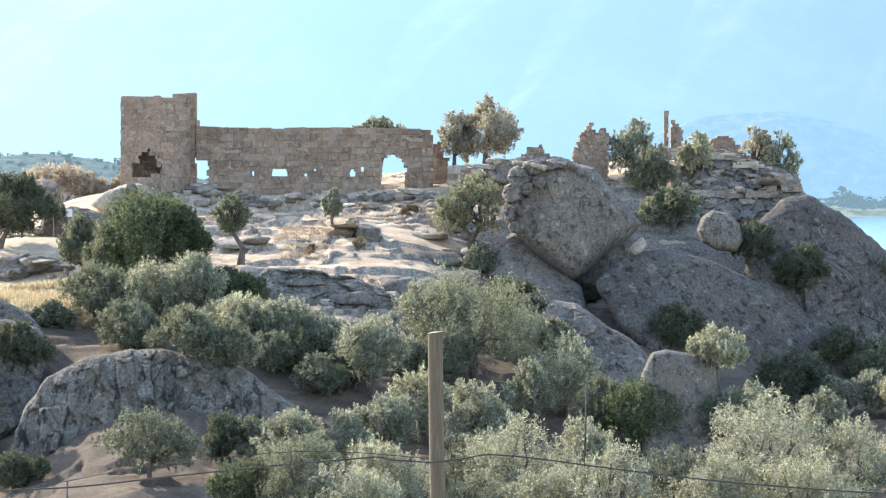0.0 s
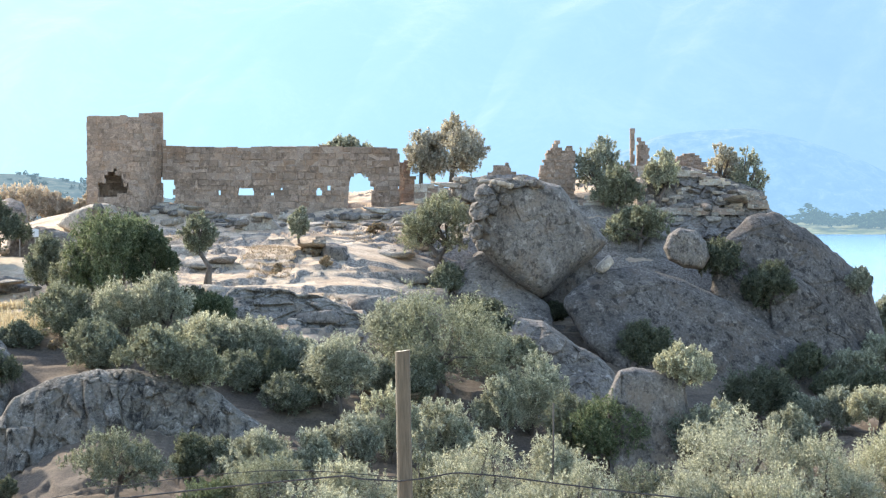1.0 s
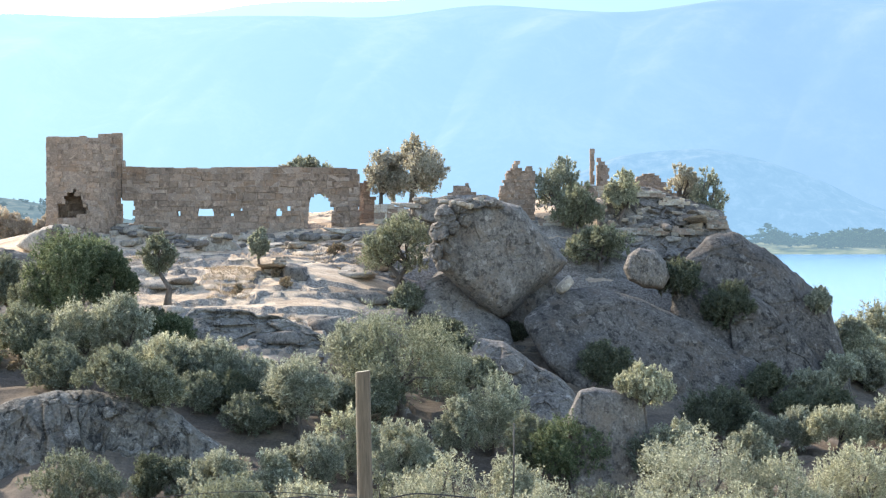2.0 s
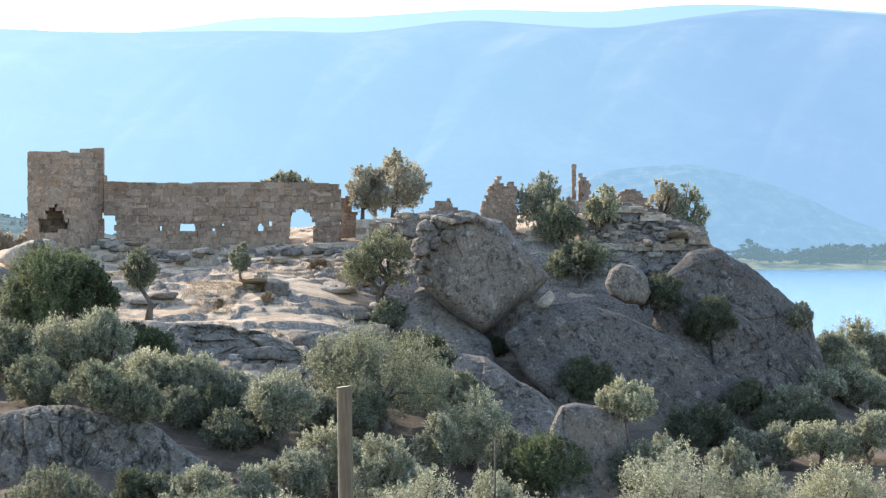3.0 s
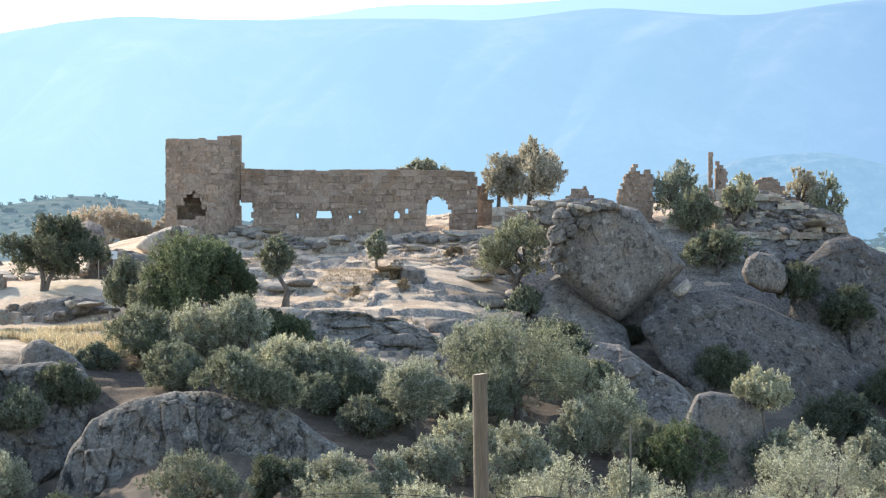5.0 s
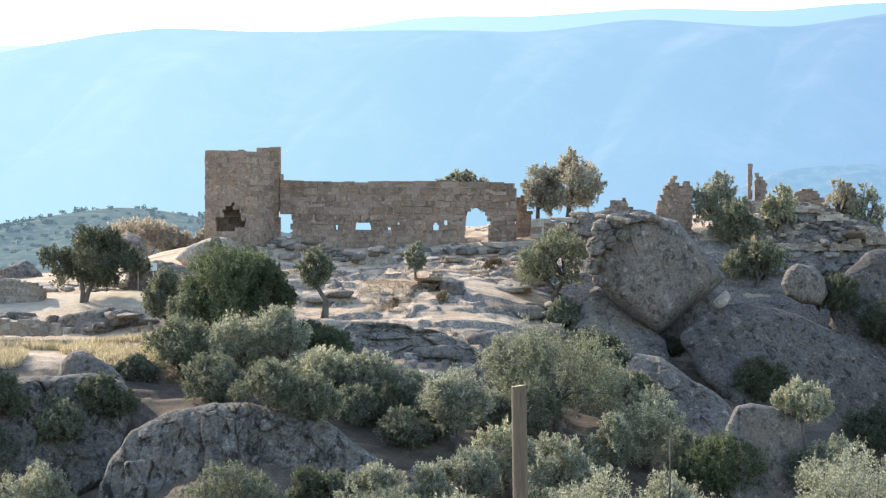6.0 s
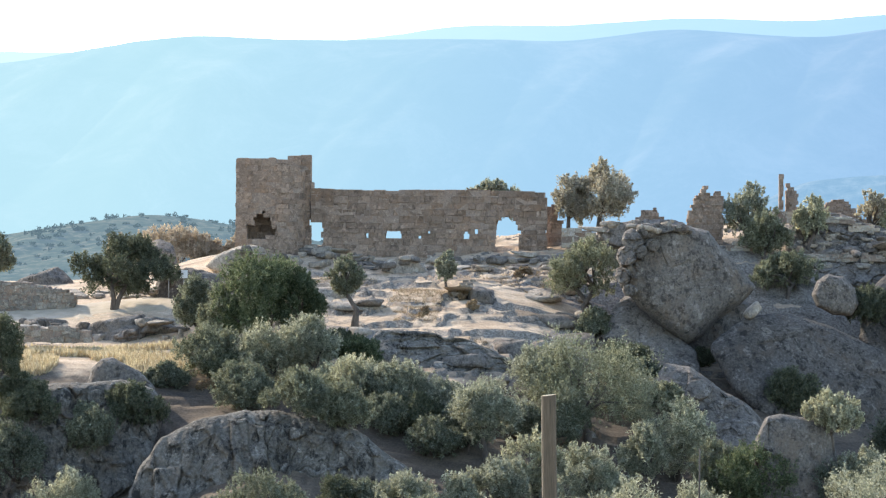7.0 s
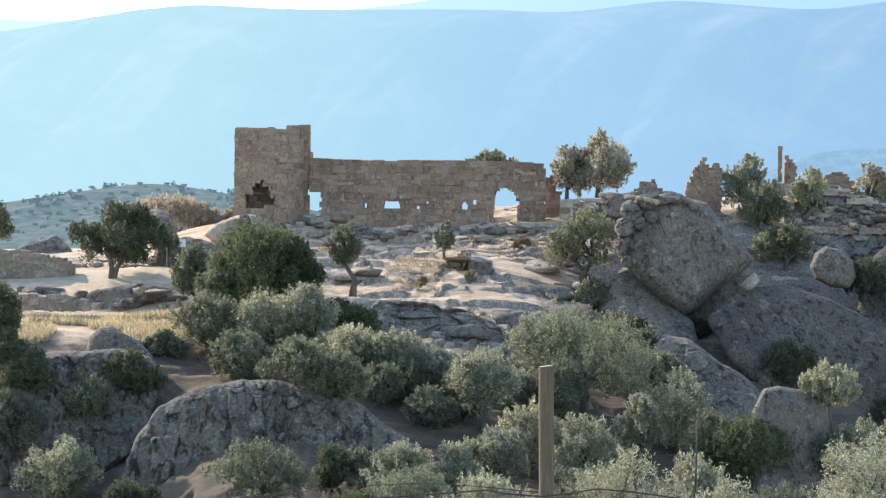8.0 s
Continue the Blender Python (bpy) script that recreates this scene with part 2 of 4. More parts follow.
# ---- shaping helpers ----
def lattice(ix, iy, iz, seed):
    h = (ix * 374761393 + iy * 668265263 + iz * 2147483647 + seed * 144665) & 0xFFFFFFFF
    h = ((h ^ (h >> 13)) * 1274126177) & 0xFFFFFFFF
    return ((h ^ (h >> 16)) & 0xFFFF) / 65535.0


def vnoise(p, seed=0):
    """Smooth value noise of points (n, 3), from 0 to 1."""
    p = np.asarray(p, float)
    i = np.floor(p).astype(np.int64)
    f = p - i
    f = f * f * (3 - 2 * f)
    out = 0
    for dx in (0, 1):
        for dy in (0, 1):
            for dz in (0, 1):
                w = (f[:, 0] if dx else 1 - f[:, 0]) * (f[:, 1] if dy else 1 - f[:, 1]) * (f[:, 2] if dz else 1 - f[:, 2])
                out = out + w * lattice(i[:, 0] + dx, i[:, 1] + dy, i[:, 2] + dz, seed)
    return out


def fbm(p, octaves=4, seed=0, gain=0.5):
    p = np.asarray(p, float)
    out, a, tot = 0, 1.0, 0.0
    for k in range(octaves):
        out = out + a * (vnoise(p * 2 ** k + 17.3 * k, seed + k) - 0.5)
        tot += a
        a *= gain
    return out / tot * 2


PITCH0 = radians(-0.5179)
CP, SP = math.cos(PITCH0), math.sin(PITCH0)


def aim(u, v, y):
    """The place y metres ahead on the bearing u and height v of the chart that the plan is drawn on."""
    a, b = (u - 784) / FOCAL, (v - 441) / FOCAL
    k = y / (b * SP + CP)
    return Vector((a * k, y, EYE_Z - (b * CP - SP) * k))


def mesh_object(name, verts, faces, material, parent=None, label="", smooth=True):
    me = bpy.data.meshes.new(name)
    me.from_pydata([tuple(v) for v in verts], [], faces)
    if smooth:
        me.polygons.foreach_set("use_smooth", [True] * len(me.polygons))
    me.materials.append(material)
    ob = new(name, me)
    if parent:
        ob.parent = parent
    if label:
        ob["label"] = label
    return ob


def leaves_object(name, corners, material, parent=None):
    """Loose leaves or blades: corners is (n, k, 3)."""
    n, k = corners.shape[:2]
    me = bpy.data.meshes.new(name)
    me.vertices.add(n * k)
    me.vertices.foreach_set("co", np.asarray(corners, np.float32).ravel())
    me.loops.add(n * k)
    me.loops.foreach_set("vertex_index", np.arange(n * k, dtype=np.int32))
    me.polygons.add(n)
    me.polygons.foreach_set("loop_start", np.arange(0, n * k, k, dtype=np.int32))
    me.update(calc_edges=True)
    me.materials.append(material)
    ob = new(name, me)
    if parent:
        ob.parent = parent
    return ob


def part(name, bm, material, parent, label=""):
    me = bpy.data.meshes.new(name)
    bm.to_mesh(me)
    bm.free()
    me.materials.append(material)
    ob = new(name, me)
    ob.parent = parent
    if label:
        ob["label"] = label
    return ob


def grid_faces(rows, cols):
    i = np.arange(rows - 1)[:, None] * cols + np.arange(cols - 1)[None, :]
    return np.stack([i, i + 1, i + cols + 1, i + cols], -1).reshape(-1, 4).tolist()


def catmull(table, t):
    """Catmull-Rom through the rows of table at the fractional indices t."""
    t = np.clip(t, 0, len(table) - 1.0001)
    i = np.floor(t).astype(int)
    f = (t - i)[:, None]
    last = len(table) - 1
    a, b, c, d = table[np.clip(i - 1, 0, last)], table[i], table[np.clip(i + 1, 0, last)], table[np.clip(i + 2, 0, last)]
    return b + 0.5 * f * (c - a + f * (2 * a - 5 * b + 4 * c - d + f * (3 * (b - c) + d - a)))


# ---- the lie of the land ----
# rows: distance; columns: bearings from -250 to 1750; values: chart height of the bare ground
HILL_Y = np.array([100, 112, 124, 134, 142, 150, 156, 161, 170], float)
HILL_V = np.array([
    [1100, 1080, 1060, 1080, 1120, 1150, 1150, 1150, 1150],
    [1010, 1000, 935, 960, 1010, 1030, 1030, 1030, 1030],
    [900, 890, 775, 800, 835, 870, 890, 900, 900],
    [650, 645, 670, 640, 680, 740, 790, 820, 800],
    [590, 590, 560, 545, 560, 650, 690, 740, 760],
    [530, 518, 495, 478, 485, 560, 570, 640, 740],
    [500, 488, 450, 440, 437, 420, 432, 540, 720],
    [480, 470, 415, 420, 411, 388, 385, 490, 710],
    [470, 462, 412, 408, 385, 376, 365, 500, 710],
], float)
NEAR_Y = np.array([-60, 0, 20, 35, 60, 85, 100], float)
NEAR_Z = np.array([1.0, -1.75, -2.9, -4.3, -10, -14.5, -13.4], float)
FAR_Y = np.array([170, 185, 210, 300, 420, 3300, 3525, 3600, 5000], float)
FAR_Z = np.array([0, -1.5, -7, -30, -43, -46, -40, -38.5, -37], float)


def lay(x, y):
    """Height of the bare ground."""
    x, y = np.atleast_1d(np.asarray(x, float)), np.atleast_1d(np.asarray(y, float))
    yc = np.clip(y, 100, 170)
    u = 784 + FOCAL * x / np.maximum(y, 60)
    uk = np.clip((u + 250) / 250, 0, 8)
    rows = catmull(HILL_V, np.interp(yc, HILL_Y, np.arange(9.0)))
    i = np.floor(np.clip(uk, 0, 7.9999)).astype(int)
    f = uk - i
    k = np.arange(len(u))
    a, b, c, d = rows[k, np.clip(i - 1, 0, 8)], rows[k, i], rows[k, np.clip(i + 1, 0, 8)], rows[k, np.clip(i + 2, 0, 8)]
    v = b + 0.5 * f * (c - a + f * (2 * a - 5 * b + 4 * c - d + f * (3 * (b - c) + d - a)))
    z = -((v - 441) / FOCAL * CP - SP) * yc
    near = np.interp(y, NEAR_Y, NEAR_Z)
    z = np.where(y < 100, near + (z + 13.4) * np.clip((y - 60) / 40, 0, 1), z)
    crest = z
    far = np.interp(y, FAR_Y, FAR_Z)
    w = np.clip((y - 170) / 130, 0, 1)
    z = np.where(y > 170, crest * (1 - w) + far, z)
    return z + EYE_Z


def relief(x, y):
    """Slabs, ledges and lumps on top of the lie of the land, for the hill."""
    p = np.stack([x, y, 0 * x], 1)
    on = np.clip((y - 95) / 15, 0, 1) * np.clip((190 - y) / 15, 0, 1)
    field = np.clip((-15.0 - x) / 3, 0, 1) * np.clip((y - 131) / 3, 0, 1)
    on = on * (1 - 0.75 * field)
    big = fbm(p * 0.16, 3, 5) * 0.2
    # ledges: steps that run across the slope and fall away to one side
    q = p * np.array([0.06, 0.30, 1]) + 0.7 * fbm(p * 0.3, 3, 9)[:, None]
    s = vnoise(q, 21) * 7
    step = (np.floor(s) + np.clip((s - np.floor(s)) * 14, 0, 1)) / 7 - s / 7
    q2 = p * np.array([0.16, 0.75, 1]) + 0.5 * fbm(p * 0.8, 2, 19)[:, None]
    s2 = vnoise(q2, 25) * 4
    step2 = (np.floor(s2) + np.clip((s2 - np.floor(s2)) * 12, 0, 1)) / 4 - s2 / 4
    return on * (big + step * 2.2 + step2 * 0.3 + fbm(p * 0.9, 3, 31) * 0.03 + fbm(p * 3.0, 3, 37) * 0.02)


def ground_z(x, y):
    x, y = np.atleast_1d(np.asarray(x, float)), np.atleast_1d(np.asarray(y, float))
    return lay(x, y) + relief(x, y)


def spot(u, v):
    """Where the sight line of the chart point meets the hill."""
    ys = np.arange(96, 176, 0.1)
    pts = np.array([aim(u, v, y) for y in ys[::4]])
    ys = np.interp(np.arange(0, len(pts), 0.25), np.arange(len(pts)), pts[:, 1])
    xs = np.interp(np.arange(0, len(pts), 0.25), np.arange(len(pts)), pts[:, 0])
    zs = np.interp(np.arange(0, len(pts), 0.25), np.arange(len(pts)), pts[:, 2])
    hit = np.nonzero(ground_z(xs, ys) >= zs)[0]
    k = hit[0] if len(hit) else len(ys) - 1
    return Vector((xs[k], ys[k], ground_z(xs[k], ys[k])[0]))


def stand(u, y):
    x = (u - 784) / FOCAL * y
    return Vector((x, y, ground_z(x, y)[0]))


def build_ground():
    ys = np.concatenate([np.arange(-60, 92, 4.0), np.arange(92, 176, 0.24), np.arange(176, 230, 2.5), np.geomspace(230, 5000, 40)])
    ss = np.concatenate([np.geomspace(-1.3, -0.215, 14)[:-1], np.arange(-0.215, 0.2, 0.00088), np.geomspace(0.2, 1.3, 14)])
    Y, S = np.meshgrid(ys, ss, indexing="ij")
    wide = np.where(Y < 92, np.interp(Y, [-60, 92], [60, 92]), Y)
    X = S * wide
    z = ground_z(X.ravel(), Y.ravel())
    v = np.stack([X.ravel(), Y.ravel(), z], 1)
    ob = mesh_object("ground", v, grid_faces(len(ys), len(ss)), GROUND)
    tagged(ob, "rocky hillside of tan dry earth and grey stone ledges", "ground", kind="structure")


build_ground()


def build_lake():
    xs, ys = np.linspace(-2500, 2500, 12), np.linspace(330, 3560, 20)
    X, Y = np.meshgrid(xs, ys)
    v = np.stack([X.ravel(), Y.ravel(), 0 * X.ravel()], 1)
    ob = mesh_object("water", v, grid_faces(20, 12), WATER)
    tagged(ob, "calm pale blue lake below the rocky hill", "lake", kind="structure")


build_lake()


def range_of_hills(name, label, knots, y0, y1, v0, material, u0, u1, spur, seed, cols=320, rows=90):
    """A mountainside from its foot at y0 to the crest line at y1, with spurs that run down aslant."""
    us = np.linspace(u0, u1, cols)
    ku, kv = np.array(knots, float).T
    crest = np.interp(us, ku, kv)
    ker = np.hanning(15)
    crest = np.convolve(np.pad(crest, 7, mode="edge"), ker / ker.sum(), "valid")
    t = np.linspace(0, 1.25, rows)
    T, U = np.meshgrid(t, us, indexing="ij")
    C = np.broadcast_to(crest, U.shape)
    h = np.where(T <= 1, np.sin(np.clip(T, 0, 1) * math.pi / 2) ** 1.15, 1 - (T - 1) * 1.5)
    Y = y0 + (y1 - y0) * T
    k = (C - v0) * h
    X = (U - 784) / FOCAL * (0.5 * Y + 0.5 * y1)
    q = np.stack([U.ravel() / 230 - T.ravel() * 1.9, T.ravel() * 0.8, 0 * U.ravel()], 1)
    ridge = 0.5 + 0.5 * np.sin(2 * math.pi * q[:, 0] * 0.8 + 5 * vnoise(q * 0.7, seed))
    ridge2 = 0.5 + 0.5 * np.sin(2 * math.pi * q[:, 0] * 2.1 + 7 * vnoise(q * 1.3, seed + 3))
    env = (np.sin(np.clip(T, 0, 1) * math.pi) ** 1.1).ravel()
    lump = fbm(q * 5, 4, seed + 7)
    base_z = (EYE_Z - ((v0 - 394) / FOCAL) * y0)
    top_z = EYE_Z - (C - 394) / FOCAL * y1
    Z = base_z + (top_z - base_z) * h
    Z = Z.ravel() + env * spur * (ridge - 1.05 + 0.2 * (ridge2 - 0.5) + 0.25 * lump)
    ob = mesh_object(name, np.stack([X.ravel(), Y.ravel(), Z], 1), grid_faces(rows, cols), material)
    return tagged(ob, label, "mountain", kind="structure")


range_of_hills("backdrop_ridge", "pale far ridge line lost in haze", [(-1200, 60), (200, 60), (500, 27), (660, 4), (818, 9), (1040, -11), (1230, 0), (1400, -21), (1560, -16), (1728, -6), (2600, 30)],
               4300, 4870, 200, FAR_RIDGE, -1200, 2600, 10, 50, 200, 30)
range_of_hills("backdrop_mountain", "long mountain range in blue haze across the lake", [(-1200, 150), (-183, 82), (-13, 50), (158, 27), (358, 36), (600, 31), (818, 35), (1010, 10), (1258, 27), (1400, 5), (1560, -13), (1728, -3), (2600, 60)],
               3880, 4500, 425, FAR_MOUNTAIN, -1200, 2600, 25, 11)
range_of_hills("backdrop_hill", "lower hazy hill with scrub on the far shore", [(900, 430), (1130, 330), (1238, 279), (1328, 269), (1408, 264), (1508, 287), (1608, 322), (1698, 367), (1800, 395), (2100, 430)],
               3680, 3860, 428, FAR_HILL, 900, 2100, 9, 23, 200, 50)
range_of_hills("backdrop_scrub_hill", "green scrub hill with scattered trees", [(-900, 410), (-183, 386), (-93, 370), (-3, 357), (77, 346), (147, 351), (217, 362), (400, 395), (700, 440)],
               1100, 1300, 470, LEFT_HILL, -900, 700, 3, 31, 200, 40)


# ---- rocks ----
import itertools
from mathutils.bvhtree import BVHTree

ROCK_TREES = []


def perch(u, v):
    """Where the sight line meets the hill or a rock that stands before it."""
    s = spot(u, v)
    eye = Vector((0, 0, EYE_Z))
    way = (aim(u, v, 150) - eye).normalized()
    best, far = s, (s - eye).length
    for t in ROCK_TREES:
        hit, _, _, d = t.ray_cast(eye, way, far)
        if hit and d < far:
            best, far = hit, d
    return best


def ico(level):
    bm = bmesh.new()
    bmesh.ops.create_icosphere(bm, subdivisions=level, radius=1.0)
    v = np.array([w.co[:] for w in bm.verts])
    f = [[w.index for w in g.verts] for g in bm.faces]
    bm.free()
    return v, f


ICO = {k: ico(k) for k in (3, 4, 5, 6)}


def hewn(dirs, planes, sharp=14.0):
    """Radius of a block cut by the planes (n, d), its edges worn round."""
    acc = np.zeros(len(dirs))
    for n, d in planes:
        c = dirs @ np.asarray(n) / d
        acc += np.clip(c, 1e-4, None) ** sharp
    return acc ** (-1 / sharp)


def crag(name, label, chart, y, depth, material, seed, rough=0.10, level=5, sharp=18.0, lean=0.25, group="", cracks=0.0, cuts=5, face=0.0):
    """A rock whose outline on the chart is the ring of points, y metres ahead, with worn facets towards all sides."""
    rnd = random.Random(seed)
    ring = [aim(u, v, y) for u, v in chart]
    c = sum(ring, Vector()) / len(ring)
    flat = [Vector((p.x - c.x, p.z - c.z)) for p in ring]
    area = sum(a.x * b.y - b.x * a.y for a, b in zip(flat, flat[1:] + flat[:1]))
    planes = []
    for a, b in zip(flat, flat[1:] + flat[:1]):
        e = b - a
        n = Vector((e.y, -e.x)).normalized() * (1 if area > 0 else -1)
        d = max(0.05, n.dot(a))
        t = rnd.uniform(-0.25, 0.25)
        nn = Vector((n.x, t, n.y)).normalized()
        planes.append((nn, d * nn.x / n.x if abs(n.x) > abs(n.y) else d * nn.z / n.y))
    for _ in range(cuts):
        nn = Vector((rnd.uniform(-1, 1), rnd.uniform(-1, 0.2), rnd.uniform(-0.3, 1))).normalized()
        reach = max((q.x * nn.x + q.y * nn.z) for q in flat) + abs(nn.y) * depth * 0.45
        planes.append((nn, reach * rnd.uniform(0.88, 0.98)))
    half = depth / 2
    planes += [(Vector((face, -1, lean)).normalized(), half * 0.9), (Vector((0.5 + face, -1, 0.2)).normalized(), half * 1.05),
               (Vector((-0.6 + face, -1, 0.35)).normalized(), half * 1.0), (Vector((0, 1, 0)), half)]
    dirs, faces = ICO[level]
    r = hewn(dirs, planes, sharp)
    p = dirs * r[:, None]
    size = max(q.length for q in flat)
    w = p + np.array(c)
    amp = rough * size
    rugged = 1 - 2 * np.abs(fbm(w * 0.8, 3, seed + 12))
    disp = fbm(w * (1.4 / size), 3, seed) * amp + fbm(w * 1.3, 5, seed + 5, 0.65) * min(amp * 1.3, 0.36) - 0.12 * min(size, 2.0) * np.clip(rugged - 0.72, 0, 1)
    if cracks:
        line = np.abs(fbm(w * np.array([0.35, 0.35, 0.16]), 2, seed + 9))
        disp -= cracks * np.clip(1 - line / 0.05, 0, 1)
    p = p + dirs * disp[:, None]
    ob = mesh_object(name, p, faces, material)
    ob.location = c
    ROCK_TREES.append(BVHTree.FromPolygons([Vector(q) + c for q in p], faces))
    return tagged(ob, label, "rock", group)


def boulder_mesh(seed, material, level=3):
    rnd = random.Random(seed)
    planes = []
    for _ in range(9):
        n = Vector((rnd.gauss(0, 1), rnd.gauss(0, 1), rnd.gauss(0, 0.8))).normalized()
        planes.append((n, rnd.uniform(0.7, 1.0)))
    planes += [(Vector((0, 0, 1)), 0.62), (Vector((0, 0, -1)), 0.6)]
    dirs, faces = ICO[level]
    p = dirs * hewn(dirs, planes, 12)[:, None]
    p = p + dirs * (fbm(p * 2.2 + seed, 4, seed) * 0.14)[:, None]
    me = bpy.data.meshes.new("rock")
    me.from_pydata(p.tolist(), [], faces)
    me.polygons.foreach_set("use_smooth", [True] * len(me.polygons))
    me.materials.append(material)
    return me


ROCKS = [boulder_mesh(700 + k, GRANITE if k % 2 else SLAB, 4 if k < 4 else 3) for k in range(8)]


def loose_rock(u, v, w, h, seed, sink=0.3, label="weathered grey boulder on the hillside", group="boulders"):
    """A boulder w by h on the chart, resting where the sight line meets the hill."""
    rnd = random.Random(seed)
    s = perch(u, v)
    k = s.y / FOCAL
    ob = new("boulder", ROCKS[seed % 8])
    ob.scale = (w * k / 1.7, w * k / 1.9 * rnd.uniform(0.8, 1.1), h * k / 1.1)
    ob.rotation_euler = (rnd.uniform(-0.15, 0.15), rnd.uniform(-0.15, 0.15), rnd.uniform(0, 6.28))
    ob.location = s + Vector((0, ob.scale.y * 0.3, ob.scale.z * (0.6 - sink)))
    return tagged(ob, label, "rock", group)


def cells(p, seed):
    """For each point a value of the stony cell that it lies in, and how far it is from the cell's edge."""
    i = np.floor(p).astype(np.int64)
    f1, f2, val = np.full(len(p), 9.0), np.full(len(p), 9.0), np.zeros(len(p))
    for o in itertools.product((-1, 0, 1), repeat=3):
        c = i + np.array(o)
        jit = np.stack([lattice(c[:, 0], c[:, 1], c[:, 2], seed + k) for k in range(3)], 1)
        d = np.linalg.norm(c + jit - p, axis=1)
        near = d < f1
        f2 = np.where(near, f1, np.minimum(f2, d))
        val = np.where(near, lattice(c[:, 0], c[:, 1], c[:, 2], seed + 3), val)
        f1 = np.minimum(f1, d)
    return val, f2 - f1


def aim_all(u, v, y):
    b = (v - 441) / FOCAL
    k = y / (b * SP + CP)
    return np.stack([(u - 784) / FOCAL * k, y, EYE_Z - (b * CP - SP) * k], 1)


def face_rock(name, label, chart, y, slope, material, seed, bulge=1.0, back=3.0, rough=0.25, chip=0.0, cell=(0.7, 0.7, 0.7), shatter=None, turns=300, rings=84):
    """A worn rock with one broad face. slope: how fast the face recedes to the side and upwards; chip: depth of its
    broken blocks; shatter(u, v): from 0 to 1 where the face is broken up more."""
    ring = np.array(chart, float)
    nxt = np.roll(ring, -1, 0)
    t = np.linspace(0, 1, 24, endpoint=False)[:, None, None]
    dense = (ring[None] * (1 - t) + nxt[None] * t).reshape(-1, 2)
    c = np.array([(ring[:, 0].min() + ring[:, 0].max()) / 2, ring[:, 1].mean()])
    ang = np.arctan2(dense[:, 1] - c[1], dense[:, 0] - c[0])
    order = np.argsort(ang)
    th = np.linspace(-math.pi, math.pi, turns, endpoint=False)
    rad = np.interp(th, ang[order], np.hypot(*(dense - c).T)[order], period=2 * math.pi)
    ker = np.hanning(7) / np.hanning(7).sum()
    rad = np.convolve(np.concatenate([rad[-3:], rad, rad[:3]]), ker, "valid")
    edge = np.stack([np.cos(th) * rad * 0.03, np.sin(th) * rad * 0.03, 0 * th], 1)
    rad = rad + min(9.0, 0.035 * rad.mean() + 2.0) * fbm(edge, 4, seed + 3, 0.6) * min(1.0, rough * 4)
    k = y / FOCAL

    def sheet(f, side):
        U = c[0] + f[:, None] * (rad * np.cos(th))[None]
        V = c[1] + f[:, None] * (rad * np.sin(th))[None]
        F = np.broadcast_to(f[:, None], U.shape).ravel()
        U, V = U.ravel(), V.ravel()
        Y = y + slope[0] * (U - c[0]) * k - slope[1] * (V - c[1]) * k
        if side > 0:
            return aim_all(U, V, Y + back * np.sqrt(1 - F ** 2))
        Y = Y - bulge * np.sqrt(1 - F ** 7)
        w = np.stack([(U - 784) * k, 0.6 * Y, -V * k], 1)
        disp = rough * (fbm(w * 0.22, 3, seed) * 2.2 + fbm(w * 1.1, 5, seed + 5, 0.62) * 0.9)
        if chip:
            q = w * np.array(cell) + 0.35 * fbm(w * 0.6, 3, seed + 8)[:, None]
            val, gap = cells(q, seed + 20)
            step = (val - 0.5) * 1.2 + 0.2 * np.clip(1 - gap / 0.05, 0, 1)
            val2, gap2 = cells(q * 2.3, seed + 40)
            step = step + (val2 - 0.5) * 0.55 + 0.12 * np.clip(1 - gap2 / 0.06, 0, 1)
            amount = chip * (shatter(U, V) if shatter else 1.0)
            disp = disp + step * amount
        return aim_all(U, V, Y + disp * np.clip((1 - F) * 9, 0, 1))

    front = sheet(np.linspace(0.003, 1, rings) ** 0.75, -1)
    rear = sheet(np.linspace(1, 0.02, 9)[1:], 1)
    verts = np.concatenate([front, rear])
    rows = rings + 8
    i = np.arange(rows - 1)[:, None] * turns + np.arange(turns)[None]
    j = np.arange(rows - 1)[:, None] * turns + (np.arange(turns)[None] + 1) % turns
    faces = np.stack([i, j, j + turns, i + turns], -1).reshape(-1, 4).tolist()
    faces.append(list(range(turns))[::-1])
    faces.append(list(range((rows - 1) * turns, rows * turns)))
    ob = mesh_object(name, verts, faces, material)
    ROCK_TREES.append(BVHTree.FromPolygons([Vector(q) for q in verts], faces))
    return tagged(ob, label, "rock")


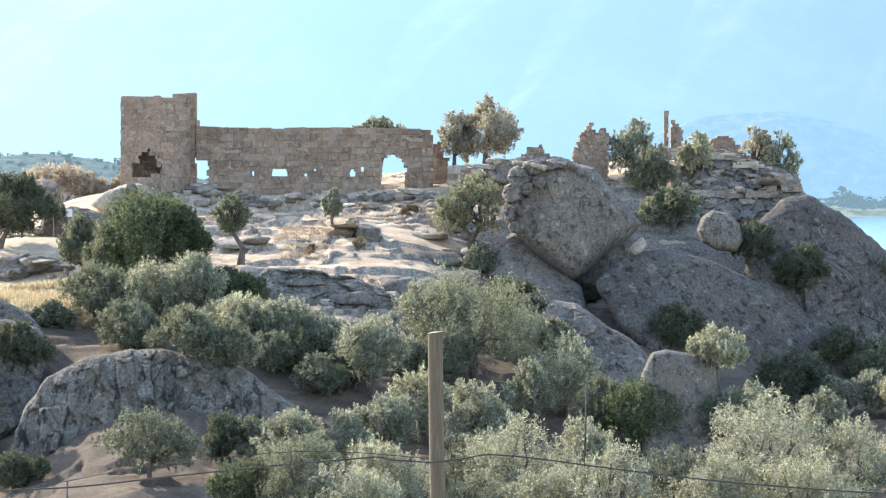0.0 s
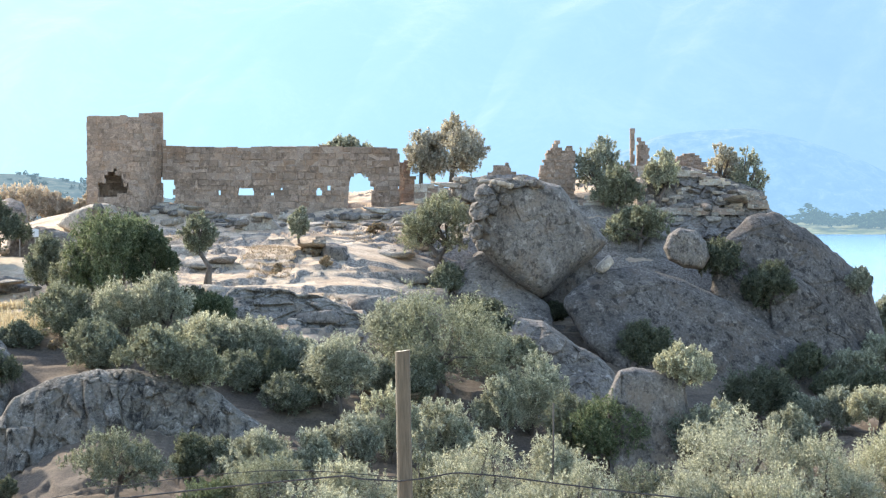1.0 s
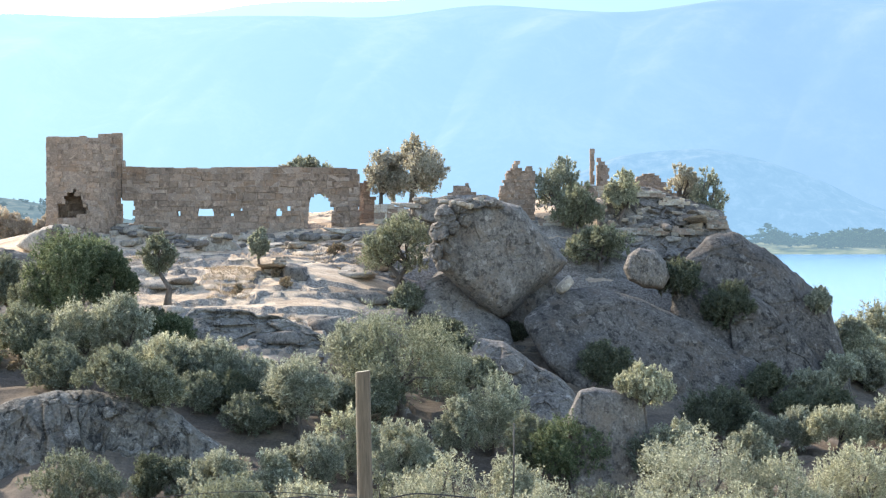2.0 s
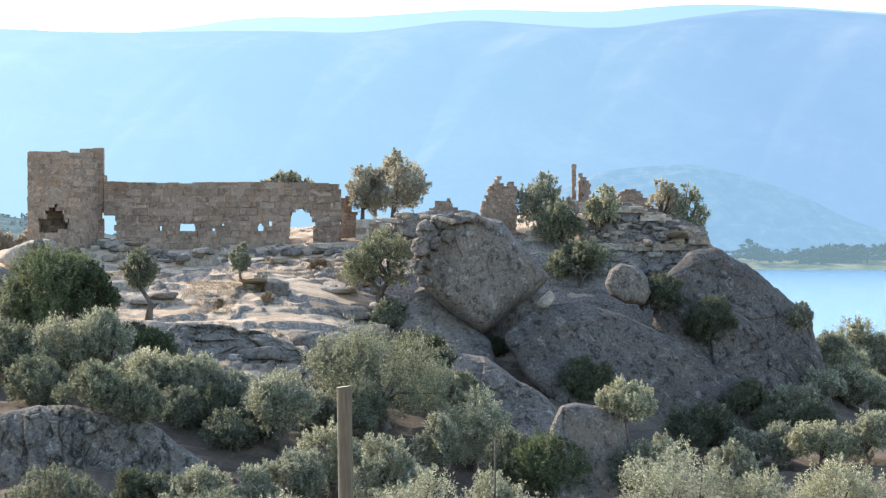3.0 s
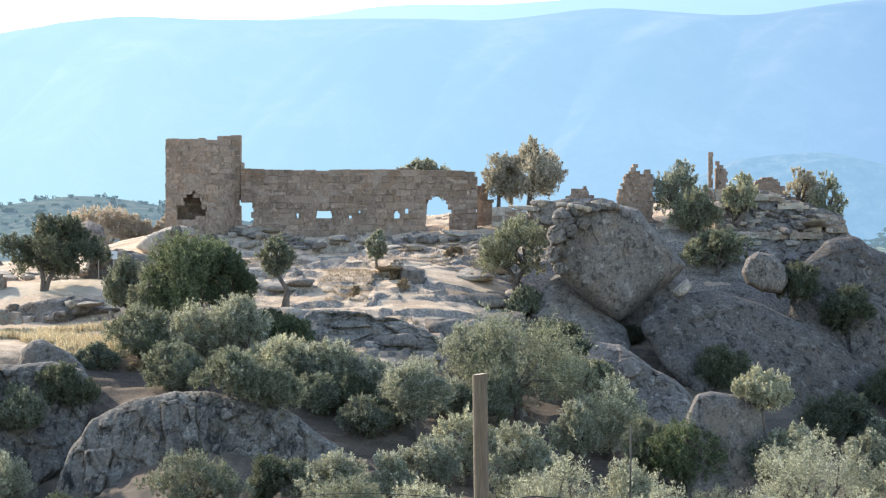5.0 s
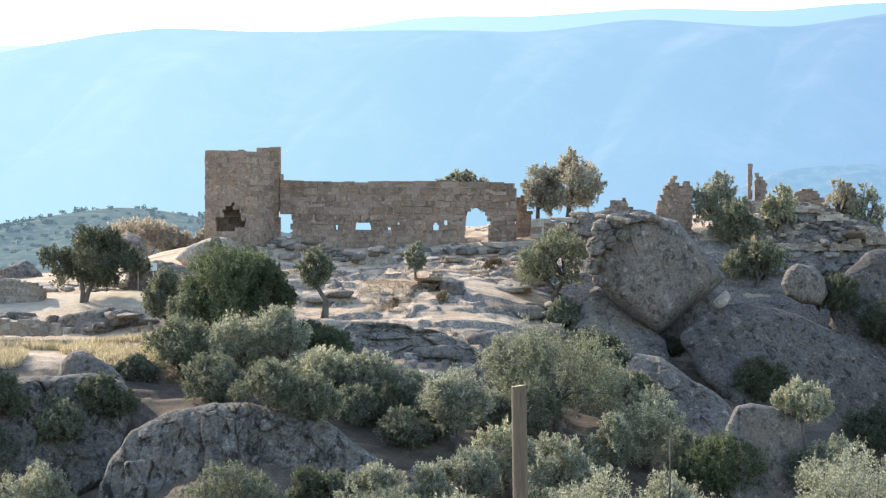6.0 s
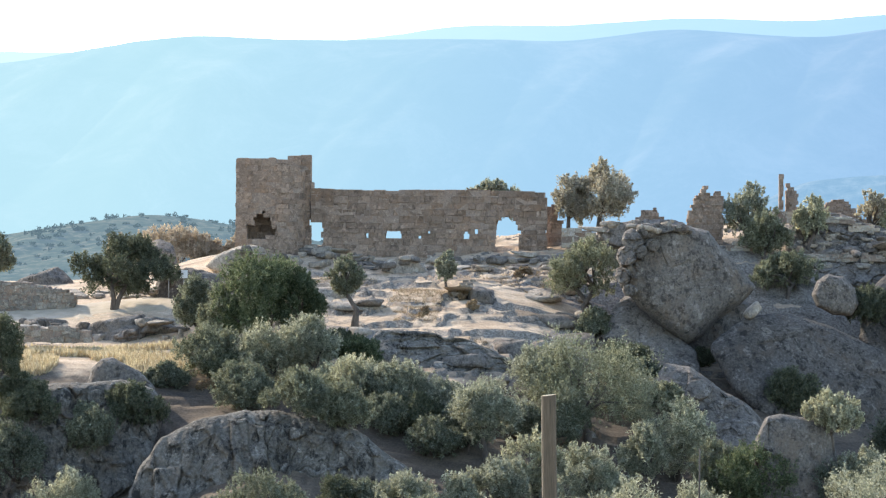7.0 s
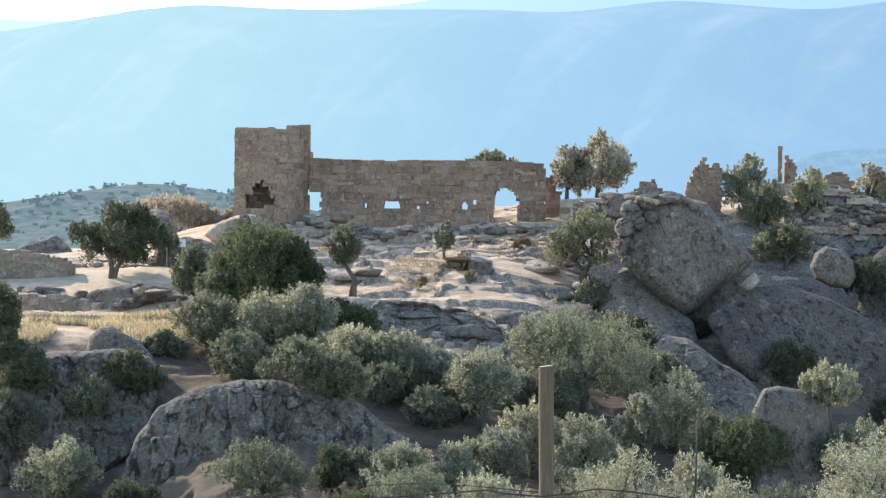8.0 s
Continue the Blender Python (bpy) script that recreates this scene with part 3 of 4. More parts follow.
# the great split boulder and the bare slabs
face_rock("split_boulder", "huge grey granite boulder overhanging the slope",
          [(915, 468), (916, 420), (926, 385), (946, 362), (985, 355), (1050, 362), (1070, 366), (1102, 406), (1157, 466), (1130, 492), (1092, 522), (1060, 556), (1036, 568), (1000, 545), (956, 508)],
          146, (0.3, 0.12), GRANITE, 41, 1.5, 6, 0.16, 0.55, (1.0, 1.0, 0.8), lambda u, v: 0.16 + np.clip((988 - (v - 365) * 0.6 - u) / 22, 0, 1), 340, 96)
fr2 = random.Random(431)
for u, v, w, h in ((934, 384, 44, 40), (962, 368, 46, 30), (926, 414, 36, 44), (948, 404, 34, 36), (921, 448, 30, 40), (942, 440, 30, 34), (990, 364, 40, 22), (972, 392, 30, 30), (932, 472, 34, 24), (1024, 364, 40, 16)):
    ring = [(u + w / 2 * fr2.uniform(0.7, 1.15) * math.cos(0.9 * k + 0.3), v + h / 2 * fr2.uniform(0.7, 1.15) * math.sin(0.9 * k + 0.3)) for k in range(7)]
    face_rock("broken_block", "rugged fractured block at the boulder's broken edge", ring, 143.9 + 0.3 * (u - 934) * 0.028 - 0.012 * (v - 415) * 0.12, (fr2.uniform(-0.7, 0.1), fr2.uniform(0.0, 0.6)), GRANITE, 431 + u, 0.35, 1.4, 0.12, 0.2, (1.6, 1.6, 1.4), turns=90, rings=24)
crag("boulder_chock", "small grey stone wedged under the boulder", [(1132, 512), (1158, 488), (1166, 502), (1142, 524)], 143.6, 0.9, SLAB, 44, 0.03, 3)
face_rock("rock_dome", "broad bare slab of grey granite",
          [(1076, 580), (1092, 548), (1145, 515), (1200, 510), (1255, 524), (1320, 547), (1380, 577), (1440, 614), (1500, 650), (1560, 690), (1640, 750), (1700, 830), (1660, 930), (1450, 960), (1280, 860), (1190, 716), (1110, 640)],
          144, (0.45, 0.75), SHADED_LICHENED, 47, 1.0, 8, 0.2, 0.12, (0.16, 0.3, 0.5), None, 380, 110)
face_rock("rock_flank", "steep grey granite flank falling towards the lake",
          [(1332, 610), (1338, 525), (1362, 458), (1400, 426), (1450, 410), (1500, 438), (1575, 494), (1622, 545), (1650, 640), (1690, 900), (1450, 950), (1350, 760)],
          149.5, (0.35, 0.6), SHADED_LICHENED, 49, 1.0, 8, 0.22, 0.25, (0.16, 0.3, 0.35), None, 360, 100)
face_rock("shoulder_rock", "grey rock shoulder between two gullies", [(1440, 550), (1480, 520), (1540, 565), (1600, 640), (1640, 720), (1655, 900), (1500, 880), (1448, 650)],
          147.5, (0.45, 0.6), SHADED_LICHENED, 50, 0.8, 5, 0.2, 0.25, (0.3, 0.3, 0.5))
face_rock("round_boulder", "rounded brown boulder on the slope", [(1252, 478), (1262, 456), (1282, 440), (1312, 446), (1330, 466), (1337, 494), (1322, 514), (1290, 512), (1262, 500)],
          147.5, (0.25, 0.15), GRANITE, 51, 1.0, 3, 0.2, 0.14, (1.4, 1.4, 1.2), lambda u, v: np.clip((1306 - u) / 14, 0.15, 1), 200, 56)
face_rock("low_outcrop", "long lichen-streaked granite outcrop",
          [(40, 860), (66, 796), (104, 742), (160, 714), (215, 700), (300, 690), (350, 698), (400, 703), (450, 726), (500, 760), (545, 790), (590, 830), (600, 920), (430, 960), (300, 930), (150, 910), (40, 900)],
          121.5, (0.05, 0.42), STREAKED, 53, 0.7, 7, 0.34, 0.42, (0.8, 0.8, 0.42), None, 400, 90)
face_rock("side_outcrop", "dark granite outcrop below the dry field", [(-300, 670), (-150, 650), (-60, 648), (30, 640), (90, 655), (112, 690), (95, 760), (60, 860), (-60, 890), (-250, 890)],
          126.5, (0.1, 0.5), STREAKED, 55, 0.9, 6, 0.35, 0.4, (0.6, 0.6, 0.6))
face_rock("field_boulder", "dark boulder at the edge of the dry field", [(-30, 650), (-22, 622), (-4, 604), (15, 601), (40, 614), (66, 626), (92, 652), (98, 700), (-30, 700)],
          131.5, (0.1, 0.4), GRANITE, 57, 0.6, 2, 0.15, 0.08, turns=200, rings=50)
face_rock("slope_outcrop", "dark ribbed rock slab on the slope", [(465, 578), (490, 549), (560, 550), (640, 562), (700, 582), (748, 615), (756, 660), (735, 740), (600, 740), (480, 690)],
          136, (0.15, 1.1), STREAKED, 59, 0.7, 6, 0.35, 0.6, (0.35, 0.35, 1.3))
face_rock("flat_topped_boulder", "flat-topped boulder among the olives", [(1154, 740), (1174, 694), (1200, 688), (1272, 700), (1294, 722), (1306, 800), (1310, 900), (1160, 900)],
          124.5, (0.25, 0.12), GRANITE, 61, 0.8, 4, 0.12, 0.25, (0.9, 0.9, 0.9), lambda u, v: np.clip((1205 - u) / 20, 0.1, 1), 220, 60)
face_rock("low_slab", "sloping speckled slab at the foot of the boulder", [(960, 650), (1000, 604), (1040, 608), (1090, 642), (1140, 672), (1172, 704), (1162, 760), (1150, 850), (1000, 840), (950, 740)],
          136, (0.2, 0.9), GRANITE, 63, 0.7, 5, 0.25, 0.3, (0.8, 0.8, 0.8))
face_rock("under_slab", "smooth brown slab below the great boulder", [(885, 560), (905, 500), (940, 482), (1000, 538), (1050, 578), (1062, 625), (1020, 690), (930, 720)],
          144.5, (0.15, 0.9), GRANITE, 64, 0.5, 4, 0.15, 0.1)
# Added filler rock: keeps the shaded cleft dark by hiding the lit earth behind.
crag("cavity_fill", "granite filler rock added to darken the cleft under the boulder", [(905, 500), (940, 470), (1100, 480), (1150, 500), (1150, 680), (920, 680)], 150, 5, GRANITE, 66, 0.06, 5, 14, 0.2)
crag("tower_rock", "pale sloping rock at the foot of the tower", [(180, 438), (215, 410), (262, 398), (290, 408), (285, 440), (230, 452)], 157, 2.5, SLAB, 65, 0.06, 5)
crag("hump_rock", "rounded rock in front of the castle wall", [(492, 440), (500, 425), (530, 421), (565, 430), (580, 445), (530, 455)], 154, 2.0, SLAB, 67, 0.06, 5)
crag("path_boulder", "brown boulder beside the path", [(65, 445), (70, 405), (95, 396), (122, 405), (130, 445)], 166, 2.4, GRANITE, 69, 0.05, 5)
crag("far_mound", "dark stony mound behind the field wall", [(-190, 472), (-130, 455), (-100, 438), (-70, 452), (-50, 475)], 164, 3, GRANITE, 71, 0.08, 5)
face_rock("ridge_mound", "rubble-strewn earth mound under the ruins", [(1205, 440), (1212, 352), (1255, 334), (1300, 334), (1350, 350), (1400, 364), (1430, 376), (1438, 402), (1462, 430), (1440, 480), (1230, 490)],
          157.5, (0.1, 1.1), GRANITE, 73, 0.3, 4, 0.3, 0.34, (1.1, 1.1, 2.0))
crag("pier_rock", "rocky ledge below the ruined pier", [(878, 385), (885, 358), (935, 352), (1030, 355), (1060, 372), (1050, 400), (930, 400)], 157, 3, GRANITE, 75, 0.09, 6, 26)

LEDGES = [(440, 504, 140, 12, 0), (724, 572, 80, 22, 1), (405, 480, 80, 16, 0), (670, 482, 56, 24, 1), (860, 518, 56, 18, 0), (820, 556, 110, 16, 1),
          (905, 566, 70, 22, 1), (770, 486, 90, 13, 0), (640, 598, 100, 16, 1), (345, 448, 60, 14, 0), (795, 522, 100, 10, 1)]
for i, (u, v, w, h, kind) in enumerate(LEDGES):
    q = random.Random(80 + i)
    ring = [(u - w * .5, v + h * q.uniform(0, .4)), (u - w * q.uniform(.25, .42), v - h * .4), (u + w * q.uniform(-.1, .2), v - h * .5), (u + w * q.uniform(.3, .42), v - h * q.uniform(.2, .45)),
            (u + w * .5, v + h * q.uniform(.1, .4)), (u + w * .3, v + h * 1.1), (u - w * .3, v + h * 1.1)]
    crag("rock_ledge", "flat bare rock ledge on the dry terrace", ring, spot(u, v + h * 0.4).y + 0.6, 2.6, (SLAB, GRANITE)[kind], 800 + i, 0.12, 4, 34, 1.0, "rock ledges", 0.1, 4)

crag("path_outcrop", "grey ribbed rock under the spreading tree", [(-70, 566), (-20, 540), (60, 526), (125, 538), (165, 566), (150, 610), (-50, 610)], spot(50, 562).y + 1.2, 4.0, GRANITE, 95, 0.08, 5, 20, 1.0, cracks=0.2)
crag("bank_rock", "brown rock bank behind the path", [(82, 492), (98, 462), (150, 446), (205, 452), (245, 480), (240, 510), (90, 510)], spot(165, 492).y + 1.5, 3.0, GRANITE, 96, 0.09, 5, 16, 0.6)
rr = random.Random(5)
for _ in range(22):
    loose_rock(rr.uniform(-60, 95), rr.uniform(484, 498), rr.uniform(8, 26), rr.uniform(4, 8), rr.choice((0, 2, 4, 6)), 0.3, "flat pale stone beside the path", "path stones")
for _ in range(6):
    loose_rock(rr.uniform(380, 900), rr.uniform(445, 560), rr.uniform(12, 55), rr.uniform(6, 16), rr.randrange(1000), 0.35)
for _ in range(34):
    loose_rock(rr.uniform(1225, 1395), rr.uniform(376, 430), rr.uniform(8, 26), rr.uniform(5, 12), rr.randrange(1000), 0.3)
for _ in range(30):
    loose_rock(rr.uniform(240, 420), rr.uniform(408, 440), rr.uniform(8, 26), rr.uniform(6, 14), rr.randrange(1000), 0.3, "fallen stone below the castle tower", "fallen stones")
for _ in range(16):
    loose_rock(rr.uniform(1225, 1425), rr.uniform(352, 402), rr.uniform(7, 16), rr.uniform(4, 7), rr.choice((0, 2, 4, 6)), 0.25, "pale fallen stone among the ruins", "fallen stones")
for _ in range(26):
    loose_rock(rr.uniform(880, 1060), rr.uniform(352, 372), rr.uniform(8, 22), rr.uniform(5, 10), rr.randrange(1000), 0.3)
for _ in range(46):
    loose_rock(rr.uniform(372, 800), rr.uniform(420, 442), rr.uniform(8, 30), rr.uniform(5, 12), rr.randrange(1000), 0.35, "fallen stone below the castle wall", "fallen stones")
for _ in range(26):
    loose_rock(rr.uniform(-150, 150), rr.uniform(540, 570), rr.uniform(10, 36), rr.uniform(8, 18), rr.randrange(1000), 0.3)
for _ in range(24):
    loose_rock(rr.uniform(560, 900), rr.uniform(640, 760), rr.uniform(10, 40), rr.uniform(6, 18), rr.randrange(1000), 0.3)


# ---- trees ----
def tube(points, radii, sides=7):
    verts, faces = [], []
    pts = [Vector(p) for p in points]
    for k, (p, r) in enumerate(zip(pts, radii)):
        d = (pts[min(k + 1, len(pts) - 1)] - pts[max(k - 1, 0)]).normalized()
        a = d.orthogonal().normalized()
        b = d.cross(a)
        for j in range(sides):
            w = 2 * math.pi * j / sides
            verts.append(p + (a * math.cos(w) + b * math.sin(w)) * r)
    for k in range(len(pts) - 1):
        for j in range(sides):
            i, i2 = k * sides + j, k * sides + (j + 1) % sides
            faces.append((i, i2, i2 + sides, i + sides))
    faces.append(tuple(range(sides))[::-1])
    faces.append(tuple(range((len(pts) - 1) * sides, len(pts) * sides)))
    return verts, faces


def leaves(rng, centres, radii, count, length, width, squash=0.85, drop=0.0, upright=0.55):
    """Narrow leaves along many short twigs, which grow out of the lobes and bend upwards."""
    twigs = max(60, count // 26)
    area = radii ** 2
    which = rng.choice(len(radii), twigs, p=area / area.sum())
    d = rng.normal(size=(twigs, 3)) + np.array([0, 0, 0.2])
    d /= np.linalg.norm(d, axis=1)[:, None]
    reach = rng.uniform(0.08, 1.0, twigs) ** 0.55 * 0.86
    tc = centres[which] + d * (radii[which] * reach)[:, None] * np.array([1, 1, squash])
    way = d * 0.75 + np.array([0, 0, upright]) + rng.normal(size=(twigs, 3)) * 0.35
    way /= np.linalg.norm(way, axis=1)[:, None]
    long = radii[which] * rng.uniform(0.22, 0.62, twigs)
    own = rng.integers(0, twigs, count)
    s = rng.random(count)
    off = rng.normal(size=(count, 3)) * (long[own] * 0.2 * (1.15 - 0.75 * s))[:, None]
    p = tc[own] + way[own] * (long[own] * s)[:, None] + off
    p[:, 2] -= drop * rng.random(count) ** 3
    a = way[own] * 0.7 + rng.normal(size=(count, 3)) * 0.55
    a /= np.linalg.norm(a, axis=1)[:, None]
    n = rng.normal(size=(count, 3)) + d[own] * 0.5 + np.array([0, 0, 0.25])
    n -= a * (a * n).sum(1)[:, None]
    n /= np.linalg.norm(n, axis=1)[:, None]
    b = np.cross(n, a)
    L = (length * rng.uniform(0.6, 1.35, count))[:, None]
    W = (width * rng.uniform(0.6, 1.35, count))[:, None]
    return np.stack([p - a * L * 0.5 + b * W * 0.62, p + a * L * 0.62, p - a * L * 0.5 - b * W * 0.62], 1)


def tree(u, top, base, wide, leaf, seed, label, y=None, stem=0.28, lobes=13, dense=1.0, name="olive_tree", group="olive trees", lean=0.0, trunks=1, fill=1.0):
    """A tree from the chart: bearing, heights of its top and foot, width of its crown."""
    rnd = random.Random(seed)
    rng = np.random.default_rng(seed)
    s = perch(u, base) if y is None else stand(u, y)
    k = s.y / FOCAL
    H = max(0.6, (aim(u, top, s.y) - s).z)
    W = wide * k
    low = H * stem
    ch = H - low
    n = lobes
    c = rng.normal(size=(n, 3))
    c /= np.linalg.norm(c, axis=1)[:, None]
    rad = rng.uniform(0.3, 1.0, n) ** 0.5
    size = rng.uniform(0.24, 0.52, n) * (1.0 if n < 18 else 0.72)
    c = c * (rad * (1 - size * 0.8))[:, None] * np.array([W / 2, W / 2 * 0.9, ch / 2]) + np.array([lean * W, 0, low + ch / 2])
    radii = size * min(W, ch * 1.3) * 0.62
    c[:, 0] -= (c[:, 0] - lean * W) * np.clip((c[:, 2] - low) / ch - 0.45, 0, 1) * 0.45
    # one lobe reaches the top, two the sides
    c[0] = (lean * W + rnd.uniform(-0.15, 0.15) * W, 0, H - radii[0] * 0.85)
    c[1] = (lean * W - W / 2 + radii[1], rnd.uniform(-0.2, 0.2) * W, low + ch * rnd.uniform(0.3, 0.6))
    c[2] = (lean * W + W / 2 - radii[2], rnd.uniform(-0.2, 0.2) * W, low + ch * rnd.uniform(0.3, 0.6))
    root = tagged(new(name), label, "tree", group)
    root.location = s - Vector((0, 0, 0.15))
    ll = 0.0021 * s.y / 2
    count = int(min(21000, max(4000, 11500 * dense * (W * ch) ** 0.72)) * fill)
    leaves_object("crown", leaves(rng, c, radii, count, ll * 0.86, ll * 0.33, 0.9, 0.08 * ch), leaf, root)
    r0 = max(0.05, 0.035 * H)
    for t in range(trunks):
        off = (t - (trunks - 1) / 2) * 0.35
        fork = Vector((lean * W * 0.7 + rnd.uniform(-0.1, 0.1) * H + off * 1.2, 0, low + 0.18 * ch))
        bend = Vector((off * 0.4 + rnd.uniform(-0.08, 0.08) * H, rnd.uniform(-0.05, 0.05) * H, fork.z * 0.5))
        v, f = tube([(off * 0.3, 0, -0.3), (off * 0.3 + (bend.x - off * 0.3) * 0.3, 0, 0.2 * fork.z), bend, fork], [r0 * 1.5, r0 * 1.1, r0 * 0.9, r0 * 0.7])
        trunk = mesh_object("trunk", v, f, BARK, root)
        for j in range(t, n, max(2, trunks * 2)):
            tip = Vector(c[j])
            m1 = fork.lerp(tip, 0.5) + Vector((rnd.uniform(-1, 1), rnd.uniform(-1, 1), rnd.uniform(-0.3, 1))) * 0.07 * W
            v, f = tube([fork - Vector((0, 0, 0.1)), m1, tip], [r0 * 0.55, r0 * 0.32, r0 * 0.12], 5)
            mesh_object("limb", v, f, BARK, trunk)
    return root


O, S, G, D, F = OLIVE, SILVER, GREEN, DARK, FAWN
GREY = "grey-green olive tree on the dry slope"
BRIGHT = "sunlit silvery olive tree below the hill"
BUSH = "low dark green bush among the rocks"
# u, top, base, width, leaf, stem, trunks, label, distance
GROVE = [
    (276, 406, 590, 176, G, .10, 2, "large dark green broadleaf tree on the terrace", None, 1.4),
    (346, 428, 575, 104, G, .10, 1, "dark green broadleaf tree beside the large one", None, 1.2),
    (215, 462, 585, 100, O, .10, 1, "olive tree at the foot of the broadleaf tree", None, 1.0),
    (18, 378, 517, 200, D, .24, 2, "dark spreading olive tree with twin trunks by the path", None, 1.6),
    (446, 404, 542, 74, O, .36, 2, "thin leaning olive tree on the terrace", None, .5),
    (609, 400, 470, 44, S, .25, 1, "small slender sapling before the castle wall", None, .4),
    (858, 376, 530, 165, O, .30, 2, "grey olive tree beside the great boulder", None, .6),
    (886, 234, 362, 116, F, .26, 1, "pale olive tree on the crest beside the castle", 161, .8),
    (832, 262, 362, 82, F, .28, 1, "pale olive tree on the crest beside the castle", 161.5, .75),
    (690, 276, 400, 128, S, .4, 1, "olive tree rising behind the castle wall", 166, .8),
    (1137, 272, 405, 92, S, .15, 1, "grey olive tree on the crest among the ruins", 158, .45),
    (1172, 318, 408, 104, O, .06, 2, "dense olive tree on the crest among the ruins", 156, .7),
    (1252, 296, 392, 66, S, .3, 1, "small olive tree by the ruined column", 157, .5),
    (1362, 284, 366, 66, F, .36, 1, "open olive tree on the rocky crest", 160, .3),
    (1406, 292, 368, 70, S, .30, 1, "open olive tree on the rocky crest", 159.4, .38),
    (1210, 394, 484, 132, O, .2, 2, "round olive bush on the slope", None, .8),
]
for i, (u, a, b, w, leaf, st, tr, lab, yy, fl) in enumerate(GROVE):
    tree(u, a, b, w, leaf, 100 + i, lab, yy, st, 24, 1.0, trunks=tr, fill=fl, lean={446: -0.25, 18: 0.1}.get(u, 0.0))
BELOW = [
    (195, 538, 640, 120, O, .1), (300, 535, 655, 110, O, .1), (365, 515, 650, 100, O, .1), (230, 580, 650, 90, D, .1), (165, 450, 560, 70, O, .1),
    (440, 590, 680, 110, O, .1), (520, 600, 690, 95, O, .1), (455, 555, 620, 70, G, .1), (600, 625, 715, 80, O, .15), (682, 632, 780, 110, O, .3),
    (400, 630, 700, 90, D, .05), (560, 655, 730, 90, D, .05), (500, 660, 730, 80, O, .05), (745, 660, 740, 70, O, .1), (1000, 630, 690, 60, O, .1),
    (862, 542, 745, 235, O, .06), (790, 556, 690, 110, O, .1), (945, 618, 700, 105, O, .05), (930, 560, 650, 100, D, .05),
    (255, 600, 690, 100, O, .05), (345, 612, 700, 110, O, .05), (430, 640, 720, 90, O, .05), (650, 672, 760, 80, O, .1), (590, 690, 775, 90, O, .1), (480, 618, 700, 90, O, .05), (815, 640, 760, 100, O, .05),
]
for i, (u, a, b, w, leaf, st) in enumerate(BELOW):
    tree(u, a, b, w * 1.22, S if i in (1, 2, 5, 6, 8, 9, 13, 16, 17) else leaf, 200 + i, GREY, None, st, 14, 1.0)
FRONT = [
    (1020, 655, 810, 150, S), (960, 700, 830, 90, S), (1155, 728, 880, 165, G), (1100, 722, 860, 115, O), (1292, 640, 735, 112, S), (285, 794, 920, 210, O), (530, 792, 920, 145, S),
    (470, 805, 900, 90, O), (765, 718, 860, 130, S), (865, 735, 880, 130, S), (700, 765, 880, 120, S), (1340, 733, 880, 120, S), (1480, 745, 880, 100, S),
    (560, 838, 1020, 200, O), (700, 840, 1030, 200, S), (950, 795, 1010, 230, S), (840, 825, 990, 150, O), (1050, 800, 1000, 150, S), (1380, 742, 1000, 260, S),
    (1545, 800, 1000, 200, S), (1225, 850, 1010, 160, O), (1670, 780, 960, 200, S), (-165, 712, 860, 130, O), (-70, 790, 930, 175, S), (1100, 850, 1060, 210, S),
    (1460, 850, 1050, 220, S), (640, 880, 1060, 190, S), (1290, 860, 1050, 180, S), (860, 900, 1060, 160, O), (970, 900, 1060, 180, S), (450, 880, 1000, 120, G), (630, 795, 900, 100, S),
]
for i, (u, a, b, w, leaf) in enumerate(FRONT):
    tree(u, a, b, w * 1.05, leaf, 300 + i, BRIGHT, None, .14, 26, 1.15, fill=0.85)
SIDE = [(1660, 560, 640, 80, O), (1700, 535, 640, 110, O), (1740, 560, 650, 90, S), (1690, 620, 700, 120, O), (1640, 625, 690, 90, O), (1750, 640, 720, 100, O), (1620, 690, 750, 110, D), (1560, 722, 800, 110, S), (1640, 715, 810, 120, S), (1720, 700, 800, 120, S), (1590, 650, 720, 90, S), (1680, 580, 660, 90, S), (1500, 730, 800, 90, S),
        (1600, 505, 560, 50, O), (-190, 372, 470, 60, O), (-185, 520, 660, 90, D), (-160, 600, 700, 60, D)]
for i, (u, a, b, w, leaf) in enumerate(SIDE):
    tree(u, a, b, w, S if u > 1500 and leaf is O else leaf, 400 + i, "olive tree at the foot of the hill", None, .12, 12)
SHRUBS = [(1440, 498, 585, 100, D), (1350, 455, 530, 90, D), (1060, 566, 606, 42, D), (1222, 604, 680, 105, D), (1430, 680, 790, 150, D), (1560, 690, 740, 90, D), 
          (110, 605, 650, 90, O), (60, 640, 720, 120, D), (-40, 680, 740, 120, O), (-130, 640, 720, 120, D), (420, 540, 590, 60, D), (880, 500, 560, 80, O), (60, 868, 940, 110, D), (-20, 690, 760, 90, O), (420, 800, 880, 80, D), (1300, 770, 860, 120, O), (1500, 640, 720, 90, D)]
for i, (u, a, b, w, leaf) in enumerate(SHRUBS):
    tree(u, a, b, w, leaf, 500 + i, BUSH, None, .02, 10, 1.0, "shrub", "shrubs")
for i, (u, a, b, w) in enumerate([(70, 366, 425, 90), (130, 360, 428, 100), (180, 372, 428, 70), (30, 380, 430, 60), (240, 375, 415, 50)]):
    tree(u, a, b, w, THICKET, 600 + i, "leafless brown thicket behind the terrace", 178, .05, 16, 0.8, "thicket", "thickets", fill=0.45)
